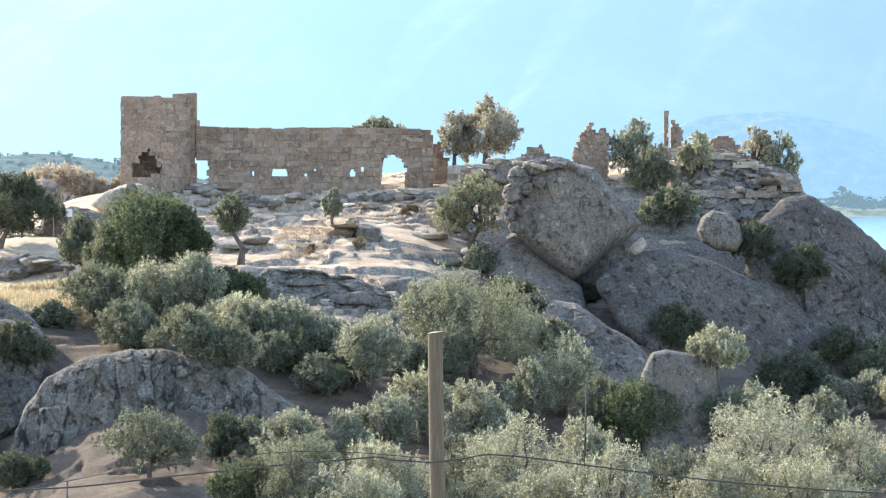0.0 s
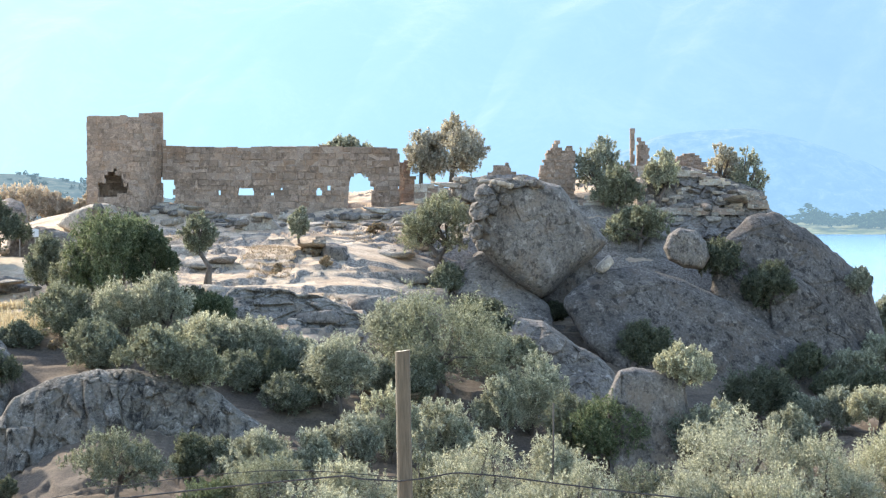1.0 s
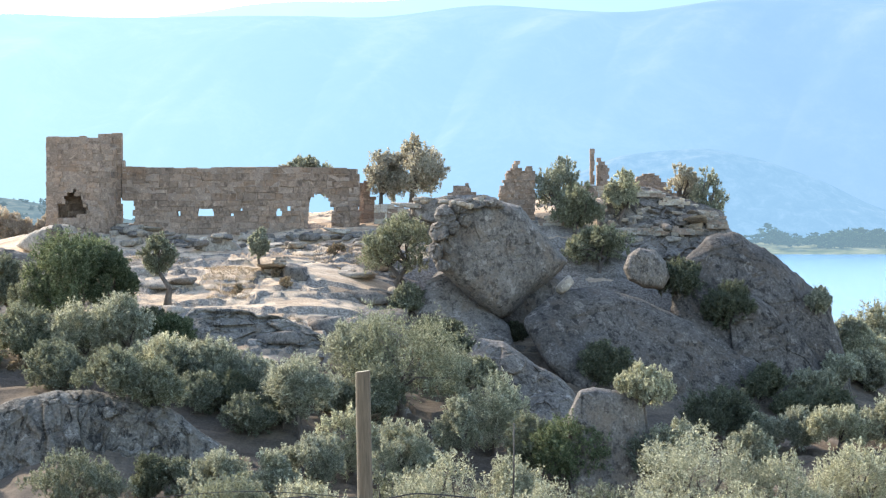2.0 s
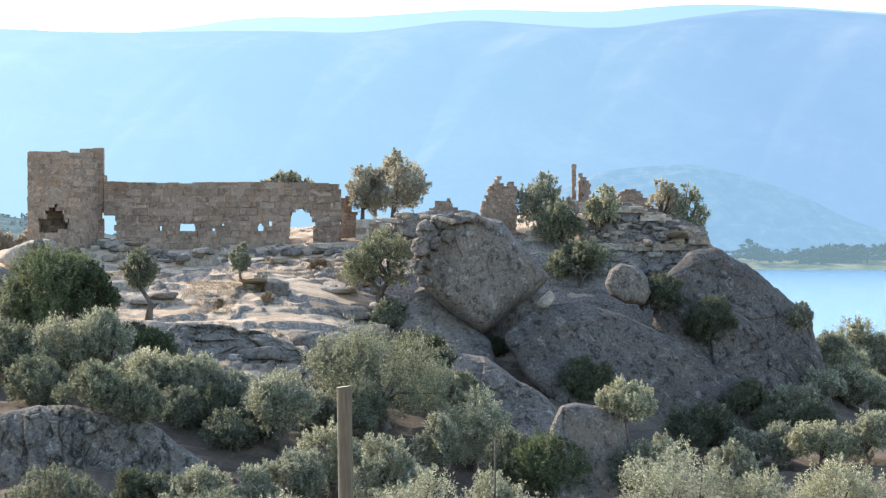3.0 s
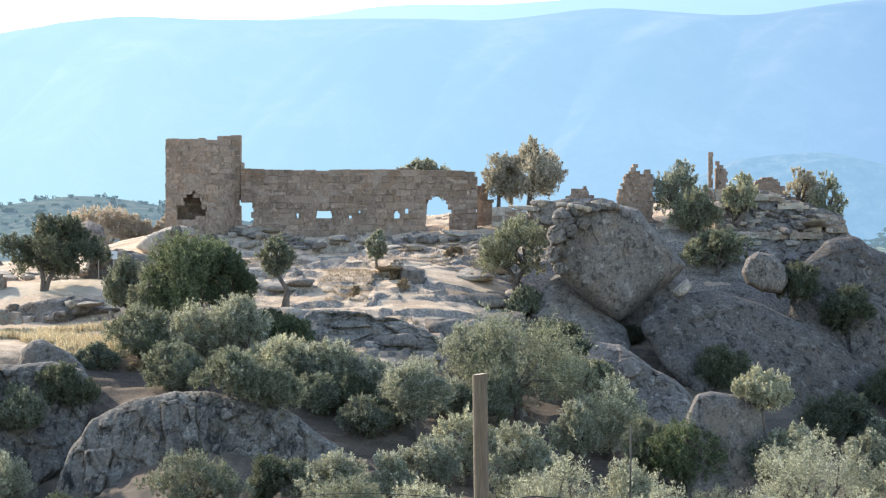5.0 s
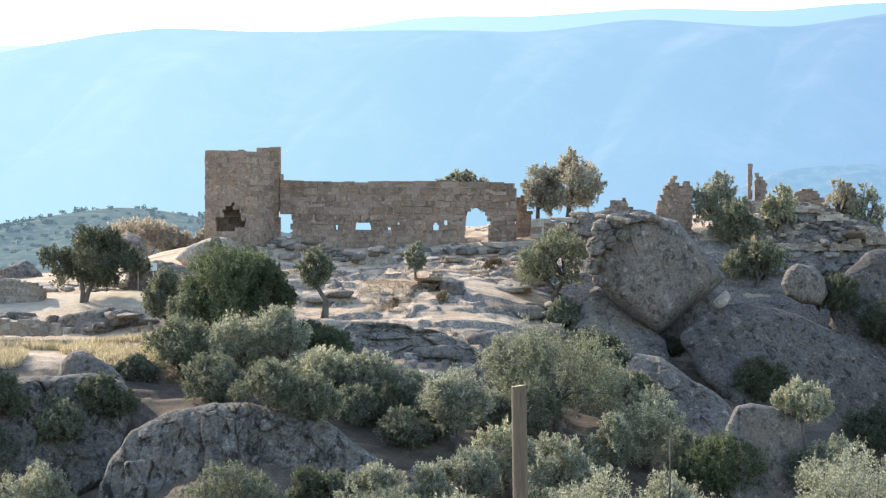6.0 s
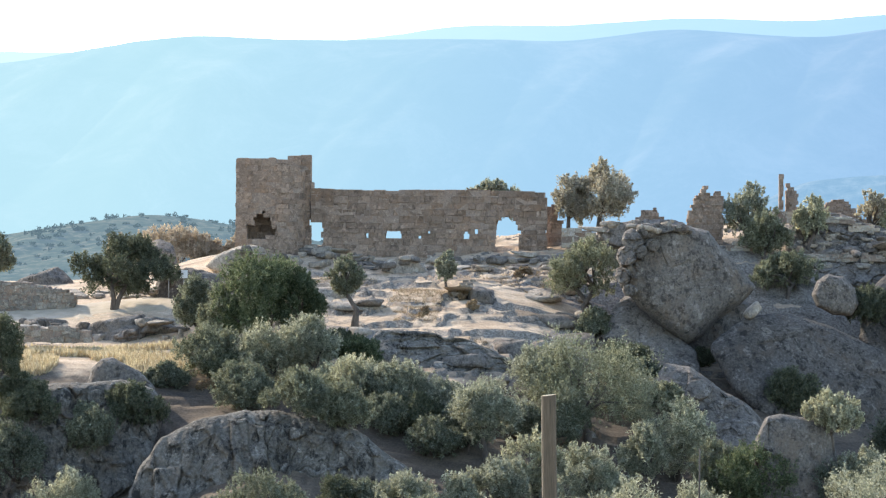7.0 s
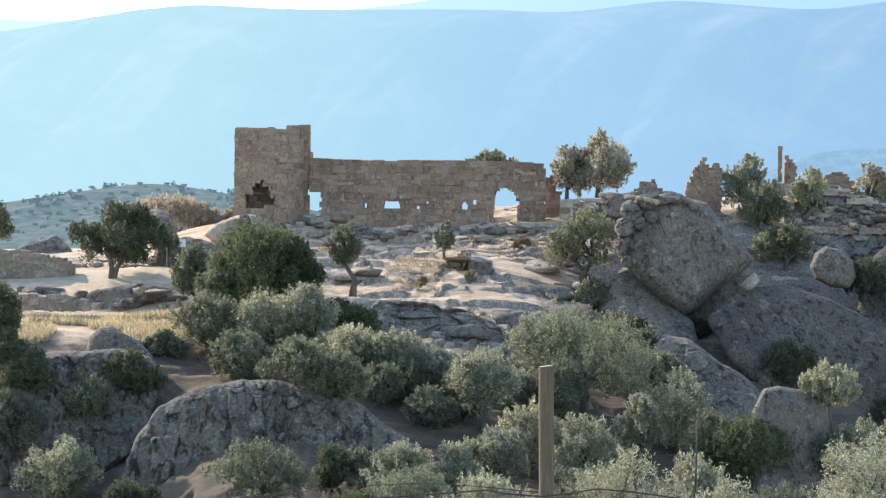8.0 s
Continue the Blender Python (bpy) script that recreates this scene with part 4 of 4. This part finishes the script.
for i, (u, a, b, w) in enumerate([(745, 430, 450, 34), (215, 628, 650, 40), (655, 495, 512, 26), (840, 435, 460, 30), (570, 505, 522, 20), (245, 614, 648, 52), (186, 636, 660, 44), (284, 650, 676, 44), (640, 468, 492, 60)]):
    tree(u, a, b, w, DRY, 640 + i, "dry brown tussock on bare earth", None, .02, 8, 0.5, "dry_bush", "dry bushes", fill=0.5)


# ---- masonry ----
def block_meshes(material, n=8):
    out = []
    for k in range(n):
        rnd = random.Random(900 + k)
        bm = bmesh.new()
        bmesh.ops.create_cube(bm, size=1.0)
        bmesh.ops.bevel(bm, geom=bm.edges[:], offset=0.045, segments=1, affect='EDGES')
        for w in bm.verts:
            w.co += Vector((rnd.uniform(-1, 1), rnd.uniform(-1, 1), rnd.uniform(-1, 1))) * 0.03
        me = bpy.data.meshes.new("stone")
        bm.to_mesh(me)
        bm.free()
        me.materials.append(material)
        out.append(me)
    return out


BLOCKS, RUBBLES, PALES = block_meshes(MASONRY), block_meshes(RUBBLE), block_meshes(PALE)


def masonry(name, label, width, top, place, thick, openings, seed, blocks=None, course=(0.22, 0.40), length=(0.26, 0.85), core=True, category="wall", limit=300, breaks=()):
    """A ruined wall. top(s): height at s along it; place(s, z): frame there; openings(s, z): True where the wall is gone."""
    rnd = random.Random(seed)
    blocks = blocks or BLOCKS
    loose = 5 if blocks is RUBBLES else 1
    root = tagged(new(name), label, category)
    cells, z, count, spare = [], 0.0, 0, []
    peak = max(top(width * j / 60) for j in range(61))
    while z < peak:
        h = rnd.uniform(*course)
        s = -rnd.uniform(0, 0.3)
        while s < width:
            l = rnd.uniform(*length)
            a, b = max(0.0, s), min(width, s + l)
            s += l
            if b - a < 0.12:
                continue
            # near an opening or a broken top the stones are cut smaller
            pieces = [(a, b)]
            for corner in breaks:
                pieces = [w for p, q in pieces for w in (((p, corner), (corner, q)) if p < corner < q else ((p, q),))]
            for p, q in pieces:
                mid, zc = (p + q) / 2, z + h / 2
                tall = min(h, top(mid) + rnd.uniform(-0.05, 0.05) - z)
                if tall < 0.09:
                    continue
                grid = [(p + (q - p) * (i + 0.5) / 5, z + tall * (j + 0.5) / 3) for i in range(5) for j in range(3)]
                out = sum(openings(*g) for g in grid)
                if out == len(grid):
                    continue
                if out:
                    nx = max(1, round((q - p) / 0.17))
                    for i in range(nx):
                        for j in range(2):
                            p1, q1 = p + (q - p) * i / nx, p + (q - p) * (i + 1) / nx
                            if not openings((p1 + q1) / 2, z + tall * (j + 0.5) / 2):
                                cells.append((p1, q1, z + tall * j / 2, tall / 2))
                    continue
                if rnd.random() < 0.16 and tall > 0.28:
                    cut = tall * rnd.uniform(0.4, 0.6)
                    cells += [(p, q, z, cut), (p, q, z + cut, tall - cut)]
                else:
                    cells.append((p, q, z, tall))
        z += h
    for p, q, z0, h in cells:
        m = place((p + q) / 2, z0 + h / 2)
        t = thick * rnd.uniform(0.97, 1.06)
        sag = 0.07 * float(fbm(np.array([[p * 0.45, z0 * 0.3, seed]]), 2, seed)[0])
        loc = m @ Matrix.Translation((0, rnd.uniform(-0.045, 0.045), sag)) @ pose(0, 0, 0, loose * rnd.uniform(-1.5, 1.5), loose * rnd.uniform(-2.6, 2.6), loose * rnd.uniform(-2, 2))
        size = Matrix.Diagonal((q - p + rnd.uniform(-0.02, 0.02), t, h + rnd.uniform(-0.016, 0.016), 1))
        if count < limit:
            ob = new("stone", rnd.choice(blocks))
            ob.parent = root
            ob.matrix_basis = loc @ size
            count += 1
        else:
            spare.append(loc @ size)
    if spare:
        verts, faces = [], []
        for k, m in enumerate(spare):
            me = blocks[k % len(blocks)]
            base = len(verts)
            verts += [m @ w.co for w in me.vertices]
            faces += [tuple(base + i for i in pl.vertices) for pl in me.polygons]
        ob = mesh_object("stonework", verts, faces, blocks[0].materials[0], root, smooth=False)
        ob["kind"] = "stuff"
    if core:
        verts, faces = [], []
        for p, q, z0, h in cells:
            m = place((p + q) / 2, z0 + h / 2)
            hx, hy, hz = (q - p) / 2 + 0.002, thick / 2 - 0.022, h / 2 + 0.002
            base = len(verts)
            verts += [m @ Vector((sx * hx, sy * hy, sz * hz)) for sx in (-1, 1) for sy in (-1, 1) for sz in (-1, 1)]
            faces += [tuple(base + i for i in f) for f in ((0, 1, 3, 2), (4, 6, 7, 5), (0, 4, 5, 1), (2, 3, 7, 6), (0, 2, 6, 4), (1, 5, 7, 3))]
        mesh_object("mortar", verts, faces, CORE, root, smooth=False)["kind"] = "stuff"
    return root


CASTLE_Y = 160.0
K = CASTLE_Y / FOCAL


def cx(u):
    return (u - 784) * K


def cz(v):
    return aim(784, v, CASTLE_Y).z


BASE_Z = cz(436)


def ragged(seed, amp=0.12):
    return lambda s: amp * float(fbm(np.array([[s * 0.9, seed, 0.0]]), 3, seed)[0])


def curtain_wall():
    u0, u1 = 367, 786
    x0 = cx(u0)
    wob = ragged(3, 0.10)

    def top(s):
        u = u0 + s / K
        v = 299 if u < 774 else 299 + (u - 774) * 2.2
        if u < 374:
            v = 290
        return cz(v) - BASE_Z + wob(s)

    def gone(s, z):
        u, v = u0 + s / K, 436 - (z / K)
        if 369 < u < 388 and 356 < v < 402:
            return True
        if 502 < u < 527 and 373 < v < 388:
            return True
        if 639 < u < 647 and 370 < v < 384 or 655 < u < 663 and 368 < v < 375:
            return True
        if 466 < u < 470 and 377 < v < 383 or 556 < u < 561 and 381 < v < 385 or 575 < u < 579 and 371 < v < 375:
            return True
        d = ((u - 715) / 21) ** 2 + ((v - 366) / 21) ** 2
        if d < 1 or (695 < u < 738 and 366 < v < 410):
            return True
        return False

    return masonry("castle_wall", "long ruined castle curtain wall of brown stone blocks with an arched gap", (u1 - u0) * K, top,
                   lambda s, z: Matrix.Translation((x0 + s, CASTLE_Y + 0.45, BASE_Z + z)), 0.95, gone, 11)


curtain_wall()


def tower():
    """A square bastion, rounded at one corner, with a breach low in its face."""
    front = CASTLE_Y - 1.3
    xl, xr, r = cx(238), cx(357), 1.5
    side, face, turn = 1.5, xr - r - xl, r * math.pi / 2
    wob = ragged(8, 0.10)

    def along(s):
        """Place and facing of the wall s metres round from its back corner."""
        if s < side:
            return Vector((xl, front + side - s, 0)), Vector((-1, 0, 0))
        if s < side + face:
            return Vector((xl + s - side, front, 0)), Vector((0, -1, 0))
        if s < side + face + turn:
            w = (s - side - face) / r
            d = Vector((math.sin(w), -math.cos(w), 0))
            return Vector((xr - r, front + r, 0)) + d * r, d
        return Vector((xr, front + r + s - side - face - turn, 0)), Vector((1, 0, 0))

    def top(s):
        u = 784 + along(s)[0].x / K
        v = 247 if u < 300 else 247 + (u - 300) * 0.32
        return cz(v) - BASE_Z + 0.3 + wob(s)

    def gone(s, z):
        if s < side + 0.25 or s > side + face + 0.2:
            return False
        u, v = 784 + along(s)[0].x / K, 446 - z / K
        lift = 6 * math.sin(u * 0.5)
        return 256 < u < 312 and v < 390 - max(0.0, u - 280) * 0.4 and v > 342 + lift + (abs(u - 286) * 1.2 if u > 286 else max(0.0, 276 - u) * 2.0)

    def place(s, z):
        p, d = along(s)
        p = p - d * 0.3
        return Matrix.Translation((p.x, p.y, BASE_Z - 0.3 + z)) @ Matrix.Rotation(math.atan2(d.x, -d.y), 4, 'Z')

    masonry("castle_tower", "square ruined castle tower of brown stone blocks with a breached face", side + face + turn + 0.6, top, place, 0.6, gone, 21, category="tower", breaks=(side, side + face))
    x0 = cx(238)
    wob2 = ragged(12, 0.08)
    masonry("tower_back_wall", "taller back wall of the ruined castle tower", cx(366) - x0, lambda s: cz(246 - s / K * 0.04) - BASE_Z + wob2(s),
            lambda s, z: Matrix.Translation((x0 + s, CASTLE_Y + 0.55, BASE_Z + z)), 0.9, lambda s, z: False, 22, limit=150)


tower()


def ruin(name, label, u0, u1, y, base, tops, seed, thick=0.7, blocks=None, course=(0.2, 0.34), length=(0.25, 0.6)):
    """A short stump of wall; tops: chart heights evenly spaced along it."""
    k = y / FOCAL
    x0, z0 = (u0 - 784) * k, aim(784, base, y).z
    hs = [aim(784, v, y).z - z0 for v in tops]
    width = (u1 - u0) * k
    return masonry(name, label, width, lambda s: float(np.interp(s, np.linspace(0, width, len(hs)), hs)),
                   lambda s, z: Matrix.Translation((x0 + s, y, z0 + z)), thick, lambda s, z: False, seed, blocks, course, length, category="ruin")


ruin("wall_stump", "broken end of the castle wall", 783, 815, 162, 440, (338, 324, 318, 320, 332, 352, 372), 31)
ruin("ruined_pier", "ragged stone pier of a fallen building", 1032, 1096, 158, 405, (352, 330, 306, 299, 291, 288, 302, 302, 297, 299, 312), 32, 1.1, None, (0.13, 0.24), (0.15, 0.4))
ruin("wall_fragment", "small broken wall fragment on the crest", 942, 994, 160, 372, (352, 340, 329, 328, 332, 328, 330, 340, 356), 33, 0.7, None, (0.12, 0.22), (0.14, 0.36))
ruin("pale_wall", "low wall of pale cut blocks", 812, 882, 159, 400, (366, 362, 364, 370, 374, 378), 34, 0.8, PALES)
ruin("ruined_column", "tall slender ruined pillar on the crest", 1194, 1202, 162, 345, (268, 267, 270), 35, 0.4, None, (0.25, 0.4), (0.3, 0.5))
ruin("pillar_wall", "stepped wall stump beside the pillar", 1206, 1228, 162.3, 345, (274, 276, 285, 287, 288, 296, 318), 36, 0.5, None, (0.13, 0.24), (0.15, 0.35))
ruin("pillar_base", "course of pale blocks under the pillar", 1178, 1246, 161, 352, (332, 328, 330, 331, 334), 37, 1.0, PALES)
ruin("gable_ruin", "triangular remnant of a masonry gable", 1258, 1362, 163, 365, (338, 326, 317, 311, 309, 314, 324, 334, 342, 348, 355), 38, 0.7, None, (0.11, 0.2), (0.14, 0.4))
for tilt, (u0, u1, base, tops, lab) in enumerate((
        (1236, 1395, 418, (406, 404, 405, 403, 406, 409), "low terrace wall along the crest"),
        (1262, 1330, 352, (343, 340, 342, 343, 346), "course of pale stones on the mound"),
        (1316, 1372, 366, (356, 353, 354, 355, 360), "course of pale stones on the mound"),
        (1372, 1436, 390, (380, 374, 372, 376, 380, 386), "broken retaining wall at the end of the crest"),
        (1400, 1440, 408, (392, 388, 386, 390, 396), "broken retaining wall at the end of the crest"),
        (1102, 1150, 402, (396, 388, 380, 378, 384), "tumbled pale blocks below the olive"))):
    ruin("ridge_wall", lab, u0, u1, perch((u0 + u1) / 2, base - 6).y - 0.1, base, tops, 390 + tilt, 0.6, PALES if tilt in (1, 2, 5) else RUBBLES, (0.12, 0.22), (0.2, 0.55))
ruin("field_wall", "dry-stone field wall of grey rubble", -260, -50, 151, 528, (470, 466, 466, 468, 470, 474, 478, 492), 40, 0.9, RUBBLES, (0.13, 0.24), (0.15, 0.4))
ruin("stone_row", "low row of rough stones below the path", -160, -20, 141, 575, (548, 545, 552, 545, 550, 556), 41, 0.6, RUBBLES, (0.2, 0.35), (0.3, 0.6))


def rock_steps():
    root = tagged(new("rock_steps"), "worn steps cut into the pale rock", "steps")
    for k in range(14):
        bm = bmesh.new()
        bmesh.ops.create_cube(bm, size=1.0)
        bmesh.ops.bevel(bm, geom=bm.edges[:], offset=0.08, segments=2, affect='EDGES')
        p = spot(612 + (k // 2) * 5 + (k % 2) * 13, 494 - (k // 2) * 5.5)
        ob = part("step", bm, SLAB, root)
        ob.matrix_basis = Matrix.Translation(p + Vector((0, 0.1, -0.02))) @ pose(0, 0, 0, 0, 0, 12) @ Matrix.Diagonal((0.3, 0.3, 0.22, 1))


rock_steps()


# ---- the post and its cable ----
def timber_post():
    y = 35.0
    top = aim(792, 660, y)
    foot = stand(798, y)
    root = tagged(new("timber_post"), "weathered round timber post cut off at the top", "post")
    root.location = foot
    rnd = random.Random(4)
    n, rings = 20, 26
    verts, faces = [], []
    H = top.z - foot.z + 0.4
    for k in range(rings):
        t = k / (rings - 1)
        r = 0.094 - 0.006 * t
        cxp = (top.x - foot.x) * t + 0.006 * math.sin(4 * t + 1)
        for j in range(n):
            w = 2 * math.pi * j / n
            rr2 = r * (1 + 0.03 * math.sin(3 * w + 2 * t) + 0.015 * math.sin(9 * w))
            z = -0.4 + H * t + (0.012 * math.cos(w) if k == rings - 1 else 0)
            verts.append((cxp + rr2 * math.cos(w), rr2 * math.sin(w), z))
    for k in range(rings - 1):
        for j in range(n):
            faces.append((k * n + j, k * n + (j + 1) % n, (k + 1) * n + (j + 1) % n, (k + 1) * n + j))
    mesh_object("shaft", verts, faces, POSTWOOD, root)
    cap = [(verts[(rings - 1) * n + j]) for j in range(n)]
    mesh_object("cut_top", cap, [tuple(range(n))], plain_material("sawn_end", (0.38, 0.31, 0.21), (0.5, 0.42, 0.3), 14), root, "pale sawn end", False)
    return y


def wire(name, label, chart, y, r):
    pts = [aim(u, v, y) for u, v in chart]
    tab = np.array([p[:] for p in pts])
    fine = catmull(tab, np.linspace(0, len(tab) - 1, 10 * len(tab)))
    v, f = tube([Vector(q) for q in fine], [r] * len(fine), 6)
    tagged(mesh_object(name, v, f, CABLE), label, "cable")


timber_post()
wire("cable", "black overhead cable sagging past the timber post", [(-700, 1010), (-300, 972), (19, 946), (170, 936), (340, 916), (520, 897), (640, 886), (690, 882), (720, 887), (785, 891)], 34.85, 0.011)
wire("cable", "black overhead cable sagging past the timber post", [(785, 891), (830, 886), (880, 877), (915, 878), (980, 884), (1120, 902), (1300, 922), (1480, 936), (1700, 950), (2100, 985)], 34.85, 0.010)
wire("cable", "thin second cable below the hill", [(-500, 1000), (19, 946), (240, 908), (430, 882), (600, 872), (784, 884)], 40.0, 0.006)
for u, v0, y, h in ((1059, 752, 112.0, 3.2), (141, 926, 90.0, 2.6)):
    t = aim(u, v0, y)
    v, f = tube([t - Vector((0.03, 0, h)), t - Vector((0, 0, h * 0.5)), t], [0.04, 0.034, 0.028], 9)
    tagged(mesh_object("wooden_stake", v, f, BARK), "thin dark wooden stake among the olives", "post", "stakes")


# ---- signs by the path ----
for u, v0, v1, w in ((115, 440, 470, 12), (142, 445, 472, 13)):
    s = stand(u, perch(u, v1).y - 0.5)
    k = s.y / FOCAL
    root = tagged(new("notice_board"), "small white notice board on a steel post", "sign", "notice boards")
    root.location = s
    top = aim(u, v0, s.y).z - s.z
    bm = bmesh.new()
    bmesh.ops.create_cube(bm, size=1.0)
    bmesh.ops.scale(bm, vec=(w * k, 0.03, 14 * k), verts=bm.verts[:])
    bmesh.ops.translate(bm, vec=(0, 0, top - 7 * k), verts=bm.verts[:])
    part("panel", bm, SIGN, root, "white panel")
    v, f = tube([(0, 0.04, -0.2), (0, 0.04, top)], [0.025, 0.025])
    mesh_object("post", v, f, STEEL, root)


# ---- far shore ----
def far_tree_mesh(seed, tall, material):
    rng = np.random.default_rng(seed)
    n = 9
    c = rng.normal(size=(n, 3)) * np.array([0.25, 0.25, 0.18]) + np.array([0, 0, 0.5])
    if tall:
        c = np.stack([rng.normal(0, 0.03, n), rng.normal(0, 0.03, n), np.linspace(0.12, 0.9, n)], 1)
    q = leaves(rng, c, np.full(n, 0.13 if tall else 0.3), 420, 0.16, 0.11)
    me = leaves_object("crown", q, material)
    mesh = me.data
    bpy.data.objects.remove(me)
    return mesh


FT = [far_tree_mesh(k, False, FAR_TREE) for k in range(3)]
FP = far_tree_mesh(9, True, FAR_TREE)
LT = [far_tree_mesh(20 + k, False, LEFT_TREE) for k in range(3)]


def far_tree(mesh, x, y, z, w, h, woods):
    co = np.array([v.co[:] for v in mesh.vertices]) * np.array([w, w, h]) + np.array([x, y, z])
    woods.append(co.reshape(-1, 3, 3))


SHORE_WOODS, SCRUB_WOODS = [], []
fr = random.Random(77)
for _ in range(70):
    y = fr.uniform(3580, 3720)
    u = fr.uniform(1380, 1900)
    h = fr.uniform(5, 14) if fr.random() < 0.8 else fr.uniform(14, 22)
    far_tree(fr.choice(FT), (u - 784) / FOCAL * y, y, (y - 3518) * 0.085, h * fr.uniform(1.3, 3.0), h, SHORE_WOODS)
for u in (1655, 1675, 1700, 1722, 1660):
    far_tree(FP, (u - 784) / FOCAL * 3600, 3600, 6.5, fr.uniform(8, 12), fr.uniform(16, 27), SHORE_WOODS)


def shore():
    xs, ys = np.linspace(-200, 1400, 120), np.linspace(3518, 3720, 14)
    X, Y = np.meshgrid(xs, ys)
    p = np.stack([X.ravel() * 0.02, Y.ravel() * 0.05, 0 * X.ravel()], 1)
    z = 0.05 + (Y.ravel() - 3518) * 0.085 + 1.6 * (vnoise(p * 3, 4) - 0.3) * (Y.ravel() > 3530)
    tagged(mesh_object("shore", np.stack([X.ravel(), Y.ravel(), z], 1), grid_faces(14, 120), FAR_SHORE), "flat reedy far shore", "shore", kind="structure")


shore()
hill = bpy.data.objects["backdrop_scrub_hill"]
hv = np.array([w.co[:] for w in hill.data.vertices])
pick = [i for i in range(len(hv)) if 1110 < hv[i][1] < 1300]
for _ in range(700):
    p = hv[fr.choice(pick)]
    h = fr.uniform(1.0, 2.4)
    far_tree(fr.choice(LT), p[0] + fr.uniform(-3, 3), p[1], p[2] - 0.3, h * fr.uniform(0.9, 1.6), h, SCRUB_WOODS)

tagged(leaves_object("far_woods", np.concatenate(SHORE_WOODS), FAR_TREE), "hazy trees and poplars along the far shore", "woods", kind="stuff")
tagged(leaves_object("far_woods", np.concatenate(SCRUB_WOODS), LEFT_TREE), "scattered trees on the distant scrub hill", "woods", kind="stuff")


# ---- dry grass on the field ----
def dry_grass():
    rng = np.random.default_rng(8)
    n = 26000
    u = rng.uniform(-220, 150, n)
    y = rng.uniform(134.5, 141.5, n)
    x = (u - 784) / FOCAL * y
    keep = vnoise(np.stack([x * 0.5, y * 0.5, 0 * x], 1), 6) > 0.3
    x, y = x[keep], y[keep]
    z = ground_z(x, y)
    n = len(x)
    h, w = rng.uniform(0.12, 0.42, n), rng.uniform(0.02, 0.045, n)
    a = rng.uniform(0, 3.14, n)
    dx, dy = np.cos(a) * w, np.sin(a) * w
    lx, ly = rng.normal(0, 0.09, n), rng.normal(0, 0.09, n)
    q = np.stack([np.stack([x - dx, y - dy, z - 0.03], 1), np.stack([x + dx, y + dy, z - 0.03], 1),
                  np.stack([x + lx + dx * .3, y + ly + dy * .3, z + h], 1), np.stack([x + lx - dx * .3, y + ly - dy * .3, z + h], 1)], 1)
    ob = leaves_object("dry_grass", q, STRAW)
    tagged(ob, "tall dry golden grass on the field", "grass", kind="stuff")


dry_grass()


def terrace_grass():
    rng = np.random.default_rng(18)
    n = 110000
    u, y = rng.uniform(330, 960, n), rng.uniform(136, 158.5, n)
    x = (u - 784) / FOCAL * y
    keep = vnoise(np.stack([x * 0.3, y * 0.35, 0 * x], 1), 16) * 0.7 + vnoise(np.stack([x * 1.1, y * 1.1, 0 * x], 1), 17) * 0.3 > 0.66
    x, y = x[keep], y[keep]
    n = len(x)
    z = ground_z(x, y)
    h, w = rng.uniform(0.03, 0.11, n), rng.uniform(0.012, 0.028, n)
    a = rng.uniform(0, 3.14, n)
    dx, dy = np.cos(a) * w, np.sin(a) * w
    q = np.stack([np.stack([x - dx, y - dy, z - 0.03], 1), np.stack([x + dx, y + dy, z - 0.03], 1),
                  np.stack([x + rng.normal(0, 0.06, n), y + rng.normal(0, 0.06, n), z + h], 1)], 1)
    tagged(leaves_object("dry_grass", q, DRY), "short brown dry grass between the ledges", "grass", kind="stuff")


terrace_grass()


def trail(name, label, chart, wide):
    """A trodden path that lies on the hill along the chart points."""
    pts = np.array([spot(u, v)[:] for u, v in chart])
    line = catmull(pts, np.linspace(0, len(pts) - 1, 24 * len(pts)))
    t = np.gradient(line[:, :2], axis=0)
    t /= np.linalg.norm(t, axis=1)[:, None]
    n = np.stack([-t[:, 1], t[:, 0]], 1)
    ks = np.linspace(-1, 1, 9)
    edge = wide * (0.8 + 0.5 * vnoise(np.stack([line[:, 0] * 0.7, line[:, 1] * 0.7, 0 * line[:, 0]], 1), 3))
    xy = line[:, None, :2] + n[:, None, :] * (ks[None, :, None] * edge[:, None, None])
    z = ground_z(xy[..., 0].ravel(), xy[..., 1].ravel()) + np.tile(0.06 - 0.2 * ks ** 4, len(line))
    v = np.concatenate([xy.reshape(-1, 2), z[:, None]], 1)
    tagged(mesh_object(name, v, grid_faces(len(line), 9), PATHDIRT), label, "path", kind="structure")


trail("path", "pale trodden earth path across the terrace", [(-330, 560), (-183, 532), (-60, 520), (60, 506), (160, 500), (260, 505)], 2.3)
